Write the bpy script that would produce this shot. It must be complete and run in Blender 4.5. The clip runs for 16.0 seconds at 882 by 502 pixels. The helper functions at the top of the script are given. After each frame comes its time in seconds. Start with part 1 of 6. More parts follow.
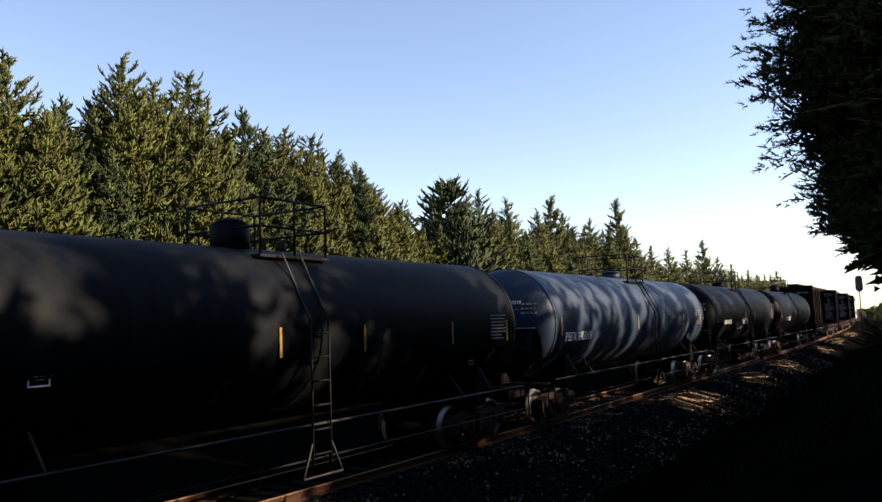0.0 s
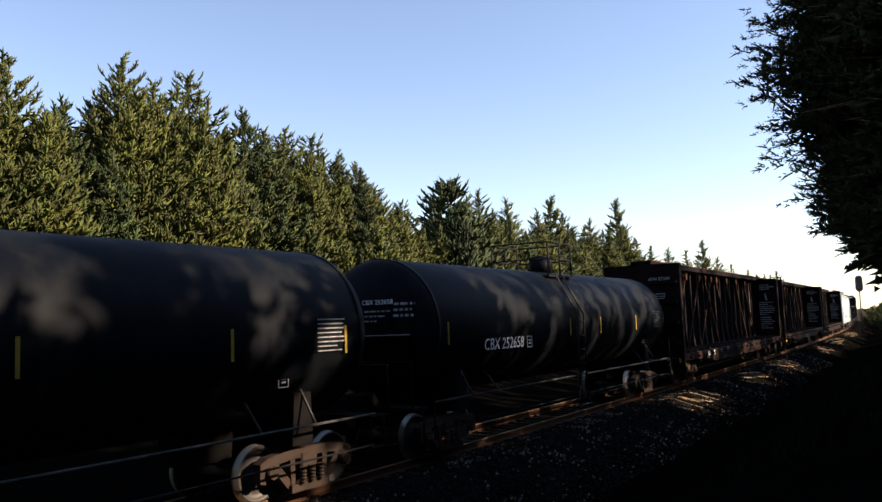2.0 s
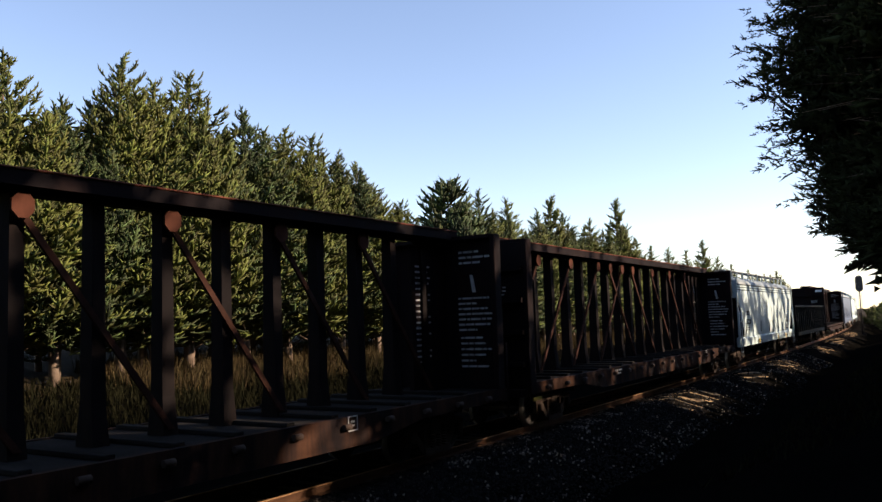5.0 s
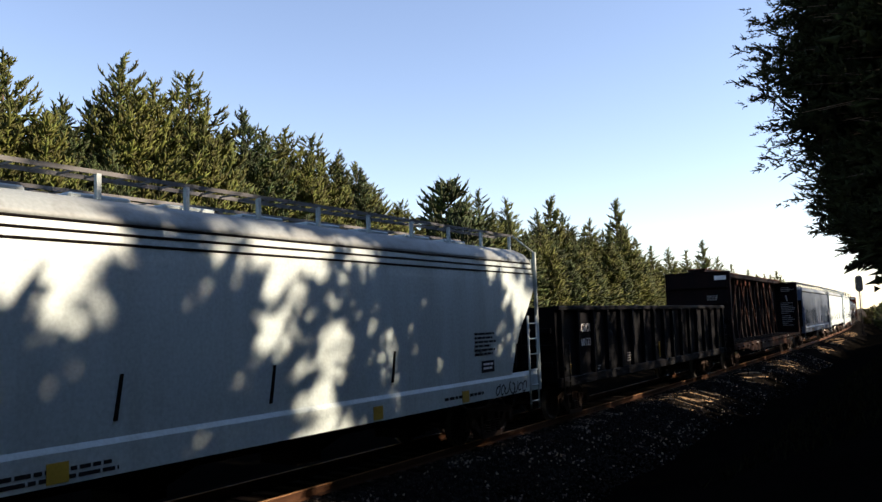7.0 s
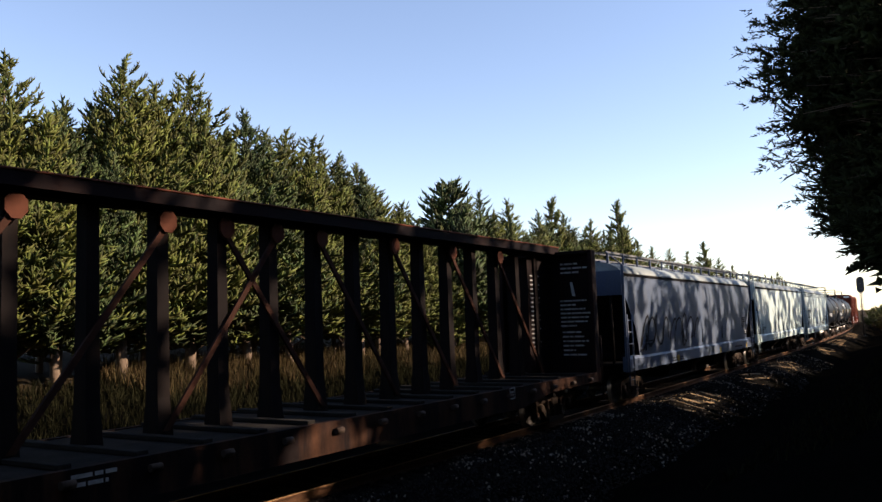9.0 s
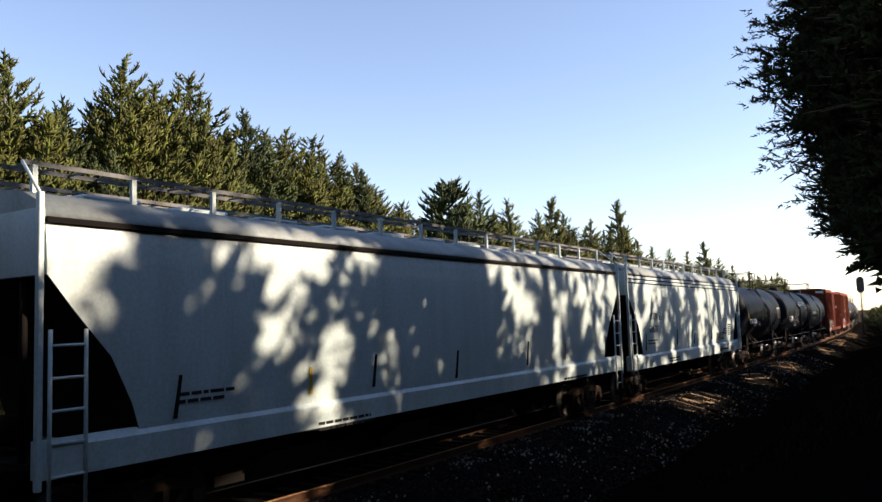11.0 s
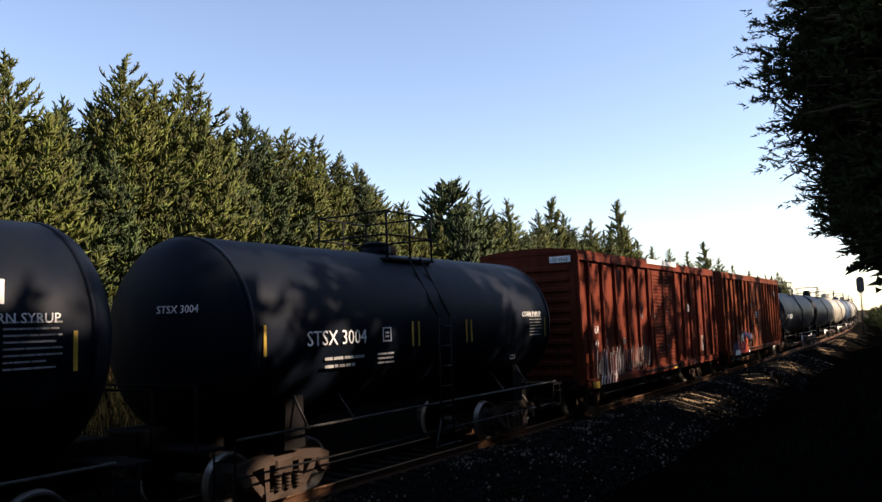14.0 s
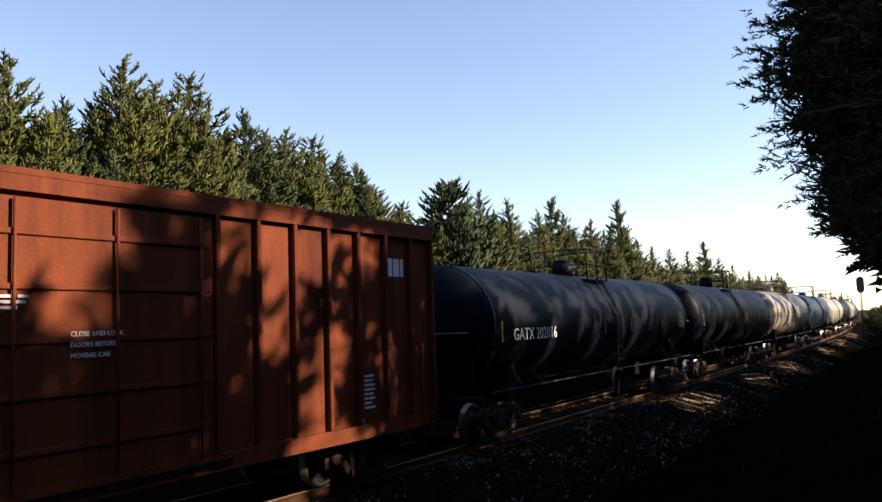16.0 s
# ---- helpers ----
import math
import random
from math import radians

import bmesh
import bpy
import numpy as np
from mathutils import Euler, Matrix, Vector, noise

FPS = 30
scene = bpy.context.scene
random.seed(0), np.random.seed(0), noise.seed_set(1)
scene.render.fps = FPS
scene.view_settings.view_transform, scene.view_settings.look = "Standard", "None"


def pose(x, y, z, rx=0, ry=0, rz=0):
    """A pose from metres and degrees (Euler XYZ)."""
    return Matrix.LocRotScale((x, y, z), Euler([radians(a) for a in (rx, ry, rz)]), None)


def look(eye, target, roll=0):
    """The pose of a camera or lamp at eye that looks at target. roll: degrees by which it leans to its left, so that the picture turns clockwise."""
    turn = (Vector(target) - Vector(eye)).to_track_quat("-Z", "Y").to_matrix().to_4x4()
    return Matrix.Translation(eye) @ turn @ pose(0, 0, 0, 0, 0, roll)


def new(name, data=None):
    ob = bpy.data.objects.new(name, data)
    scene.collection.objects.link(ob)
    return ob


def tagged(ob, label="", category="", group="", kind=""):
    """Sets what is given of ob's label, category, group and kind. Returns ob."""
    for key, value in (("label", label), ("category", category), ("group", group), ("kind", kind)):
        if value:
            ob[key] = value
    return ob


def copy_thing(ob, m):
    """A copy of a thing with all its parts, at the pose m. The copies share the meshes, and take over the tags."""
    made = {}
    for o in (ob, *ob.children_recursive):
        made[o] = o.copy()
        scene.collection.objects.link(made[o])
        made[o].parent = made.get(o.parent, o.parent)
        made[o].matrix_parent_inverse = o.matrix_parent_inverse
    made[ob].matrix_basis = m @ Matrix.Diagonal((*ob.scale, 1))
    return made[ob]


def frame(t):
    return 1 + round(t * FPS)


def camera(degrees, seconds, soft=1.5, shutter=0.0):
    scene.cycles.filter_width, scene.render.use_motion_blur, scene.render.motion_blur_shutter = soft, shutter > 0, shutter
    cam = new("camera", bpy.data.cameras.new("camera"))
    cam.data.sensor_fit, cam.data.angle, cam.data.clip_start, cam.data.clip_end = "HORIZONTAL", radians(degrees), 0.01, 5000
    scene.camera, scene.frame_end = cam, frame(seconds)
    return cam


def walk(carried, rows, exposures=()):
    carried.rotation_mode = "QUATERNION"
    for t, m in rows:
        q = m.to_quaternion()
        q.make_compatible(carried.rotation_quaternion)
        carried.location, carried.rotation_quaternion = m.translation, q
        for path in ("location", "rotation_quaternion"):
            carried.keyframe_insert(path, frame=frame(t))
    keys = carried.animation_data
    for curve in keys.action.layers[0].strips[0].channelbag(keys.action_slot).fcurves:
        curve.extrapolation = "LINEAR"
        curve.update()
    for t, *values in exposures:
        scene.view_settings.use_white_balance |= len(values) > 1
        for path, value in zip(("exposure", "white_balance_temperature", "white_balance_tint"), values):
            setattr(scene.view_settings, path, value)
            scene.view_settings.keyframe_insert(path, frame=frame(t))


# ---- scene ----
# The track runs along +Y, left of the camera, and bends gently away; rail top is z = 0.
TRACK_X, BEND, BEND3 = -10.558, 2.264e-4, 2.245e-7
SPEED, SLOWING = 20.645, 0.0168


def track_at(s, lateral=0.0, z=0.0):
    """A point beside the track: s metres along it, lateral metres towards the camera's side."""
    turn = 2 * BEND * s + 3 * BEND3 * s * s
    return Vector((TRACK_X - BEND * s * s - BEND3 * s ** 3 + lateral * math.cos(turn), s + lateral * math.sin(turn), z))


def heading(s):
    return 90 + math.degrees(2 * BEND * s + 3 * BEND3 * s * s)


# Lens, eye, aim: degrees left of +Y, degrees up, degrees of lean.
LENS, EYE, AIM, TILT, LEAN = 57.53, (0.0, 0.0, 2.819), 32.71, 5.05, -1.938


def aimed(turn, tilt):
    a, b = radians(AIM + turn), radians(TILT + tilt)
    way = Vector((-math.sin(a) * math.cos(b), math.cos(a) * math.cos(b), math.sin(b)))
    return look(EYE, Vector(EYE) + way, LEAN)


cam = camera(LENS, 16.0)
walk(cam, [(0.0, aimed(0, 0)), (8.5, aimed(0, 0)), (9.0, aimed(0.07, 0.09)), (16.0, aimed(0.07, 0.09))],
     [(0.0, 1.25, 7100, 22), (16.0, 1.25, 7100, 22)])

# World and sun: a low sun over the trees on the camera's side of the track.
SUN_EL, SUN_AZ = 27.0, 62.0
SUN_WAY = Vector((math.sin(radians(SUN_AZ)) * math.cos(radians(SUN_EL)), math.cos(radians(SUN_AZ)) * math.cos(radians(SUN_EL)), math.sin(radians(SUN_EL))))
world = bpy.data.worlds.new("sky")
scene.world = world
world.use_nodes = True
sky = world.node_tree.nodes.new("ShaderNodeTexSky")
sky.sky_type, sky.sun_disc = "NISHITA", False
sky.sun_elevation, sky.sun_rotation = radians(SUN_EL), radians(SUN_AZ)
sky.air_density, sky.dust_density, sky.ozone_density = 1.0, 0.15, 2.2
world.node_tree.links.new(sky.outputs[0], world.node_tree.nodes["Background"].inputs[0])
world.node_tree.nodes["Background"].inputs[1].default_value = 0.11
sun = new("sun", bpy.data.lights.new("sun", "SUN"))
sun.data.energy, sun.data.angle, sun.data.color = 5.0, radians(0.8), (1.0, 0.87, 0.68)
sun.matrix_world = look(SUN_WAY * 300, (0, 0, 0))


# ---- materials ----
def material(name, base, rough=0.6, metal=0.0, dirt=None, dirt_scale=1.5, dirt_amount=0.45, grain=18.0, bump=0.15, bump_scale=40.0,
             streaks=False, island=0.0, coat=0.0, per_object=0.0, translucent=0.0, shine=0.5):
    """Paint or natural surface: base colour, large stains towards dirt, fine grain in colour and relief."""
    m = bpy.data.materials.new(name)
    m.use_nodes = True
    nt, L = m.node_tree, m.node_tree.links
    b = nt.nodes["Principled BSDF"]
    b.inputs["Roughness"].default_value, b.inputs["Metallic"].default_value = rough, metal
    b.inputs["Specular IOR Level"].default_value = shine
    b.inputs["Coat Weight"].default_value = coat
    tc = nt.nodes.new("ShaderNodeTexCoord")
    mp = nt.nodes.new("ShaderNodeMapping")
    L.new(tc.outputs["Object"], mp.inputs["Vector"])
    if streaks:
        mp.inputs["Scale"].default_value = (1.0, 1.0, 0.16)
    big = nt.nodes.new("ShaderNodeTexNoise")
    big.inputs["Scale"].default_value, big.inputs["Detail"].default_value, big.inputs["Roughness"].default_value = dirt_scale, 6, 0.62
    L.new(mp.outputs[0], big.inputs["Vector"])
    ramp = nt.nodes.new("ShaderNodeValToRGB")
    ramp.color_ramp.elements[0].position, ramp.color_ramp.elements[1].position = 0.42, 0.72
    L.new(big.outputs["Fac"], ramp.inputs["Fac"])
    scale = nt.nodes.new("ShaderNodeMath")
    scale.operation = "MULTIPLY"
    scale.inputs[1].default_value = dirt_amount
    L.new(ramp.outputs["Color"], scale.inputs[0])
    mix = nt.nodes.new("ShaderNodeMix")
    mix.data_type = "RGBA"
    mix.inputs["A"].default_value = (*base, 1)
    mix.inputs["B"].default_value = (*(dirt or [c * 0.45 for c in base]), 1)
    L.new(scale.outputs[0], mix.inputs["Factor"])
    fine = nt.nodes.new("ShaderNodeTexNoise")
    fine.inputs["Scale"].default_value, fine.inputs["Detail"].default_value = grain, 5
    L.new(tc.outputs["Object"], fine.inputs["Vector"])
    vary = nt.nodes.new("ShaderNodeMapRange")
    vary.inputs["To Min"].default_value, vary.inputs["To Max"].default_value = 0.72, 1.28
    L.new(fine.outputs["Fac"], vary.inputs["Value"])
    hsv = nt.nodes.new("ShaderNodeHueSaturation")
    L.new(mix.outputs["Result"], hsv.inputs["Color"])
    value = vary.outputs[0]
    if island or per_object:
        src = nt.nodes.new("ShaderNodeNewGeometry").outputs["Random Per Island"] if island else nt.nodes.new("ShaderNodeObjectInfo").outputs["Random"]
        amount = island or per_object
        spread = nt.nodes.new("ShaderNodeMapRange")
        spread.inputs["To Min"].default_value, spread.inputs["To Max"].default_value = 1 - amount, 1 + amount
        L.new(src, spread.inputs["Value"])
        mul = nt.nodes.new("ShaderNodeMath")
        mul.operation = "MULTIPLY"
        L.new(value, mul.inputs[0])
        L.new(spread.outputs[0], mul.inputs[1])
        value = mul.outputs[0]
        hue = nt.nodes.new("ShaderNodeMapRange")
        hue.inputs["To Min"].default_value, hue.inputs["To Max"].default_value = 0.5 - amount * 0.05, 0.5 + amount * 0.03
        L.new(src, hue.inputs["Value"])
        L.new(hue.outputs[0], hsv.inputs["Hue"])
    L.new(value, hsv.inputs["Value"])
    L.new(hsv.outputs[0], b.inputs["Base Color"])
    if bump:
        relief = nt.nodes.new("ShaderNodeTexNoise")
        relief.inputs["Scale"].default_value, relief.inputs["Detail"].default_value = bump_scale, 4
        L.new(tc.outputs["Object"], relief.inputs["Vector"])
        bp = nt.nodes.new("ShaderNodeBump")
        bp.inputs["Strength"].default_value, bp.inputs["Distance"].default_value = bump, 0.02
        L.new(relief.outputs["Fac"], bp.inputs["Height"])
        L.new(bp.outputs[0], b.inputs["Normal"])
    if rough > 0.2:
        rr = nt.nodes.new("ShaderNodeMapRange")
        rr.inputs["To Min"].default_value, rr.inputs["To Max"].default_value = max(0.05, rough - 0.14), min(1, rough + 0.14)
        L.new(big.outputs["Fac"], rr.inputs["Value"])
        L.new(rr.outputs[0], b.inputs["Roughness"])
    if translucent:
        tr = nt.nodes.new("ShaderNodeBsdfTranslucent")
        L.new(hsv.outputs[0], tr.inputs["Color"])
        ms = nt.nodes.new("ShaderNodeMixShader")
        ms.inputs[0].default_value = translucent
        L.new(b.outputs[0], ms.inputs[1])
        L.new(tr.outputs[0], ms.inputs[2])
        L.new(ms.outputs[0], nt.nodes["Material Output"].inputs["Surface"])
    return m


BLACK_TANK = material("black_tank_paint", (0.0034, 0.0058, 0.0115), 0.5, dirt=(0.0085, 0.0105, 0.0130), dirt_amount=0.5, shine=0.06, streaks=True, bump=0.04)
DIRTY_TANK = material("dusty_black_tank_paint", (0.0024, 0.0036, 0.0058), 0.55, dirt=(0.019, 0.021, 0.018), dirt_scale=2.2, dirt_amount=0.42, shine=0.05, streaks=True, bump=0.05)
GREY_TANK = material("grey_tank_paint", (0.020, 0.040, 0.072), 0.5, dirt=(0.040, 0.042, 0.044), dirt_amount=0.6, shine=0.18, streaks=True, bump=0.05)
CREAM_TANK = material("cream_tank_paint", (0.30, 0.27, 0.21), 0.5, dirt=(0.06, 0.05, 0.04), dirt_scale=2.4, dirt_amount=0.8, streaks=True, bump=0.05, shine=0.3)
HOPPER_GREY = material("pale_grey_hopper_paint", (0.36, 0.45, 0.45), 0.5, dirt=(0.22, 0.25, 0.23), dirt_amount=0.5, streaks=True, bump=0.04)
HOPPER_BLUE = material("blue_grey_hopper_paint", (0.048, 0.070, 0.112), 0.5, shine=0.3, dirt=(0.07, 0.08, 0.09), dirt_amount=0.5, streaks=True, bump=0.04)
HOPPER_ROOF = material("grimy_grey_hopper_roof", (0.21, 0.25, 0.25), 0.6, dirt=(0.11, 0.11, 0.10), dirt_scale=1.2, dirt_amount=0.7, shine=0.3, bump=0.05)
BOX_RED = material("boxcar_red_paint", (0.125, 0.026, 0.013), 0.65, shine=0.06, dirt=(0.034, 0.008, 0.006), dirt_amount=0.65, streaks=True, bump=0.06)
BOX_ORANGE = material("boxcar_rust_red_paint", (0.16, 0.043, 0.018), 0.65, shine=0.05, dirt=(0.042, 0.013, 0.011), dirt_amount=0.8, streaks=True, bump=0.06)
BEAM_BROWN = material("centerbeam_brown_paint", (0.0055, 0.0035, 0.004), 0.8, dirt=(0.04, 0.014, 0.008), dirt_amount=0.22, shine=0.08, streaks=True, bump=0.1)
BEAM_RED = material("rusty_red_steel", (0.060, 0.019, 0.010), 0.8, dirt=(0.014, 0.005, 0.004), dirt_amount=0.75, shine=0.1, bump=0.1)
BRACE_RUST = material("rusted_brace_steel", (0.034, 0.013, 0.008), 0.8, dirt=(0.009, 0.005, 0.004), dirt_amount=0.7, dirt_scale=3, shine=0.08, bump=0.1)
POST_WORN = material("worn_post_paint", (0.0055, 0.004, 0.004), 0.8, dirt=(0.06, 0.036, 0.025), dirt_scale=2.5, dirt_amount=0.22, shine=0.06, streaks=True, bump=0.1)
SILL_RUST = material("rust_streaked_sill_paint", (0.007, 0.0045, 0.0045), 0.8, dirt=(0.15, 0.065, 0.032), dirt_scale=2.0, dirt_amount=0.35, shine=0.06, streaks=True, bump=0.1)
SUNLIT_RUST = material("sunlit_rust_red", (0.11, 0.034, 0.020), 0.8, dirt=(0.04, 0.014, 0.009), dirt_amount=0.7, shine=0.1, bump=0.1)
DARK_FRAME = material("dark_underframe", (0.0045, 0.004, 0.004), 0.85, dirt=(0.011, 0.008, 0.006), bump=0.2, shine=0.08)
GOND_BLACK = material("black_gondola_paint", (0.003, 0.0034, 0.005), 0.7, shine=0.05, dirt=(0.010, 0.013, 0.012), dirt_amount=0.5, streaks=True, bump=0.1)
DECK_WOOD = material("worn_deck_planks", (0.017, 0.0155, 0.014), 0.9, shine=0.04, dirt=(0.005, 0.0045, 0.004), dirt_scale=2.5, bump=0.3, per_object=0.3)
CAST_STEEL = material("rusty_cast_steel", (0.045, 0.030, 0.022), 0.8, 0.05, dirt=(0.02, 0.014, 0.011), bump=0.25, shine=0.15)
WHEEL_STEEL = material("worn_wheel_steel", (0.05, 0.042, 0.037), 0.6, 0.3, dirt=(0.02, 0.015, 0.012), bump=0.1)
TREAD = material("worn_wheel_tread", (0.34, 0.32, 0.29), 0.45, 0.9, bump=0)
RAIL_STEEL = material("rusty_rail_web", (0.07, 0.034, 0.018), 0.8, 0.1, bump=0.2, shine=0.1)
RAIL_TOP = material("worn_rail_head", (0.30, 0.17, 0.085), 0.6, 0.35, dirt=(0.12, 0.06, 0.03), bump=0.1, shine=0.2)
WHITE_PAINT = material("white_stencil_paint", (0.78, 0.78, 0.76), 0.5, dirt=(0.4, 0.38, 0.35), bump=0)
FADED_WHITE = material("faded_white_stencil_paint", (0.34, 0.34, 0.33), 0.6, dirt=(0.10, 0.09, 0.085), dirt_scale=5, dirt_amount=0.8, bump=0)
GRATING = material("galvanised_grating", (0.10, 0.105, 0.105), 0.7, 0.1, bump=0.05)
BLACK_PAINT = material("black_stencil_paint", (0.012, 0.012, 0.014), 0.7, bump=0, shine=0.1)
YELLOW = material("yellow_reflective_tape", (0.42, 0.27, 0.03), 0.45, dirt=(0.16, 0.10, 0.02), bump=0)
RAILING = material("dark_pipe_railing", (0.012, 0.012, 0.012), 0.6, 0.1, bump=0.05, shine=0.1)
PALE_PIPE = material("pale_pipe_paint", (0.065, 0.064, 0.06), 0.6, dirt=(0.008, 0.0075, 0.007), dirt_scale=2.2, dirt_amount=0.95, bump=0.05, shine=0.1)
BLUE_SPRAY = material("blue_spray_paint", (0.022, 0.026, 0.12), 0.5, bump=0)
RED_SPRAY = material("red_spray_paint", (0.55, 0.04, 0.03), 0.5, bump=0)
ORANGE_SPRAY = material("orange_red_spray_paint", (0.62, 0.13, 0.05), 0.5, bump=0)
SUN_STREAKED = material("sun_streaked_ballast", (0.007, 0.006, 0.005), 0.95, dirt=(0.003, 0.003, 0.0025), dirt_scale=2.0, dirt_amount=0.8, grain=25, bump=1.0, bump_scale=9, shine=0.0)


def streaked(m):
    """Grazing sun streaks, drawn into the dark ground's colour as thin pale wavy lines."""
    nt, L = m.node_tree, m.node_tree.links
    b = nt.nodes["Principled BSDF"]
    under = b.inputs["Base Color"].links[0].from_socket
    tc = nt.nodes.new("ShaderNodeTexCoord")
    mp = nt.nodes.new("ShaderNodeMapping")
    mp.inputs["Rotation"].default_value = (0, 0, radians(-58))
    L.new(tc.outputs["Object"], mp.inputs["Vector"])
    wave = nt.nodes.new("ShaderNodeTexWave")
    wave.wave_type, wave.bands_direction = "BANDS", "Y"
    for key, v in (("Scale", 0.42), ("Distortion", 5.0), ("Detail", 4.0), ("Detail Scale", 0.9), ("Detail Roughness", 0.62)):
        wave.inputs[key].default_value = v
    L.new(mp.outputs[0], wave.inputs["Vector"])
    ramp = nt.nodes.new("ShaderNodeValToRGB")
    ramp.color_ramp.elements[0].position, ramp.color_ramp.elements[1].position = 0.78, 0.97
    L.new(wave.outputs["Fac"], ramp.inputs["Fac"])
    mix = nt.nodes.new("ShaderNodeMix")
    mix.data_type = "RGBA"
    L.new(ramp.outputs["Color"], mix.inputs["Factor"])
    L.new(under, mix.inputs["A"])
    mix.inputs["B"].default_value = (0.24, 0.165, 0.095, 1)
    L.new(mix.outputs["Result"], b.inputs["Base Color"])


streaked(SUN_STREAKED)
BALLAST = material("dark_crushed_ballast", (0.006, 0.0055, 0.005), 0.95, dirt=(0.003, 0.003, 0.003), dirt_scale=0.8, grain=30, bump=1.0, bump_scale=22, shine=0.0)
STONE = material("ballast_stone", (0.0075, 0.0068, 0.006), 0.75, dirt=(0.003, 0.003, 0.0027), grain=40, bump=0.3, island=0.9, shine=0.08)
GLINT_STONE = material("glint_pale_stone", (0.13, 0.112, 0.088), 0.7, dirt=(0.035, 0.03, 0.026), grain=40, bump=0.3, island=0.8, shine=0.3)
TIE_WOOD = material("creosoted_tie", (0.010, 0.008, 0.007), 0.9, dirt=(0.022, 0.017, 0.013), bump=0.5, per_object=0.3, shine=0.05)
SOIL = material("dry_grass_soil", (0.034, 0.024, 0.013), 0.95, dirt=(0.007, 0.007, 0.0045), dirt_scale=0.35, dirt_amount=0.9, grain=9, bump=0.8, bump_scale=12, shine=0.02)
# Near-black colour standing in for deep shade on the banks and shoulder.
SHADE_GROUND = material("shade_darkened_ground", (0.0028, 0.0026, 0.0022), 0.95, dirt=(0.0015, 0.0015, 0.0012), dirt_scale=0.6, dirt_amount=0.8, grain=12, bump=0.8, bump_scale=14, shine=0.0)
GRASS = material("dry_grass_blades", (0.060, 0.043, 0.020), 0.85, dirt=(0.010, 0.011, 0.005), dirt_scale=0.45, dirt_amount=0.95, bump=0, island=0.45, translucent=0.2, shine=0.05)
WEED = material("dark_weeds", (0.010, 0.010, 0.005), 0.9, bump=0, island=0.4, shine=0.0)
CEDAR = material("cedar_foliage", (0.070, 0.080, 0.014), 0.75, dirt=(0.010, 0.020, 0.007), dirt_scale=0.6, dirt_amount=0.85, grain=3, bump=0, island=0.65, translucent=0.03, shine=0.25)
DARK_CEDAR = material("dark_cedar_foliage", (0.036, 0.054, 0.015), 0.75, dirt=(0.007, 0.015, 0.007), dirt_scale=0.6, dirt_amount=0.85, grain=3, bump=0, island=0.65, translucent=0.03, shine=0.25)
# Darker copy of the cedar foliage: the overhanging tree's backlit shade as colour.
BACKLIT_CEDAR = material("backlit_cedar_foliage", (0.022, 0.026, 0.009), 0.85, dirt=(0.008, 0.011, 0.004), dirt_scale=0.5, dirt_amount=0.8, grain=3, bump=0, island=0.5, shine=0.08)
# Paler copy for the unseen near row, to bounce sky light onto the cars.
BOUNCE_CEDAR = material("bounce_cedar_foliage", (0.075, 0.085, 0.030), 0.8, dirt=(0.03, 0.038, 0.014), dirt_scale=0.5, dirt_amount=0.8, grain=3, bump=0, island=0.5, shine=0.15)
BARK = material("cedar_bark", (0.11, 0.075, 0.05), 0.9, bump=0.6, bump_scale=15)
SIGNAL_BLACK = material("black_signal_paint", (0.012, 0.012, 0.013), 0.5, bump=0.05)


# ---- building helpers ----
def mesh_of(name, bm, mat):
    me = bpy.data.meshes.new(name)
    bm.to_mesh(me)
    bm.free()
    me.materials.append(mat)
    return me


def part(name, bm, mat, parent, label="", at=None):
    """One mesh object under a thing or a part; bm may be a bmesh or a mesh to share."""
    me = mesh_of(name, bm, mat) if isinstance(bm, bmesh.types.BMesh) else bm
    ob = new(name, me)
    ob.parent = parent
    if at is not None:
        ob.matrix_basis = at
    return tagged(ob, label)


def box(bm, x0, x1, y0, y1, z0, z1, bevel=0.0):
    v = [bm.verts.new((x, y, z)) for x in (x0, x1) for y in (y0, y1) for z in (z0, z1)]
    f = [bm.faces.new([v[i] for i in q]) for q in ((0, 1, 3, 2), (4, 6, 7, 5), (0, 4, 5, 1), (2, 3, 7, 6), (0, 2, 6, 4), (1, 5, 7, 3))]
    if bevel:
        edges = {e for q in f for e in q.edges}
        bmesh.ops.bevel(bm, geom=list(edges), offset=bevel, segments=1, affect="EDGES")
    return bm


def bar(bm, a, b, r, n=8, r2=None):
    """A round bar from a to b."""
    a, b = Vector(a), Vector(b)
    w = (b - a).normalized()
    u = w.orthogonal().normalized()
    v = w.cross(u)
    r2 = r if r2 is None else r2
    rings = []
    for p, q in ((a, r), (b, r2)):
        rings.append([bm.verts.new(p + u * q * math.cos(i * math.tau / n) + v * q * math.sin(i * math.tau / n)) for i in range(n)])
    for i in range(n):
        f = bm.faces.new((rings[0][i], rings[0][(i + 1) % n], rings[1][(i + 1) % n], rings[1][i]))
        f.smooth = True
    bm.faces.new(rings[0][::-1])
    bm.faces.new(rings[1])
    return bm


def prism(bm, outline, y0, y1):
    """An outline in x and z, drawn out from y0 to y1."""
    a = [bm.verts.new((x, y0, z)) for x, z in outline]
    b = [bm.verts.new((x, y1, z)) for x, z in outline]
    n = len(outline)
    for i in range(n):
        bm.faces.new((a[i], a[(i + 1) % n], b[(i + 1) % n], b[i]))
    bm.faces.new(a[::-1])
    bm.faces.new(b)
    bmesh.ops.recalc_face_normals(bm, faces=bm.faces)
    return bm


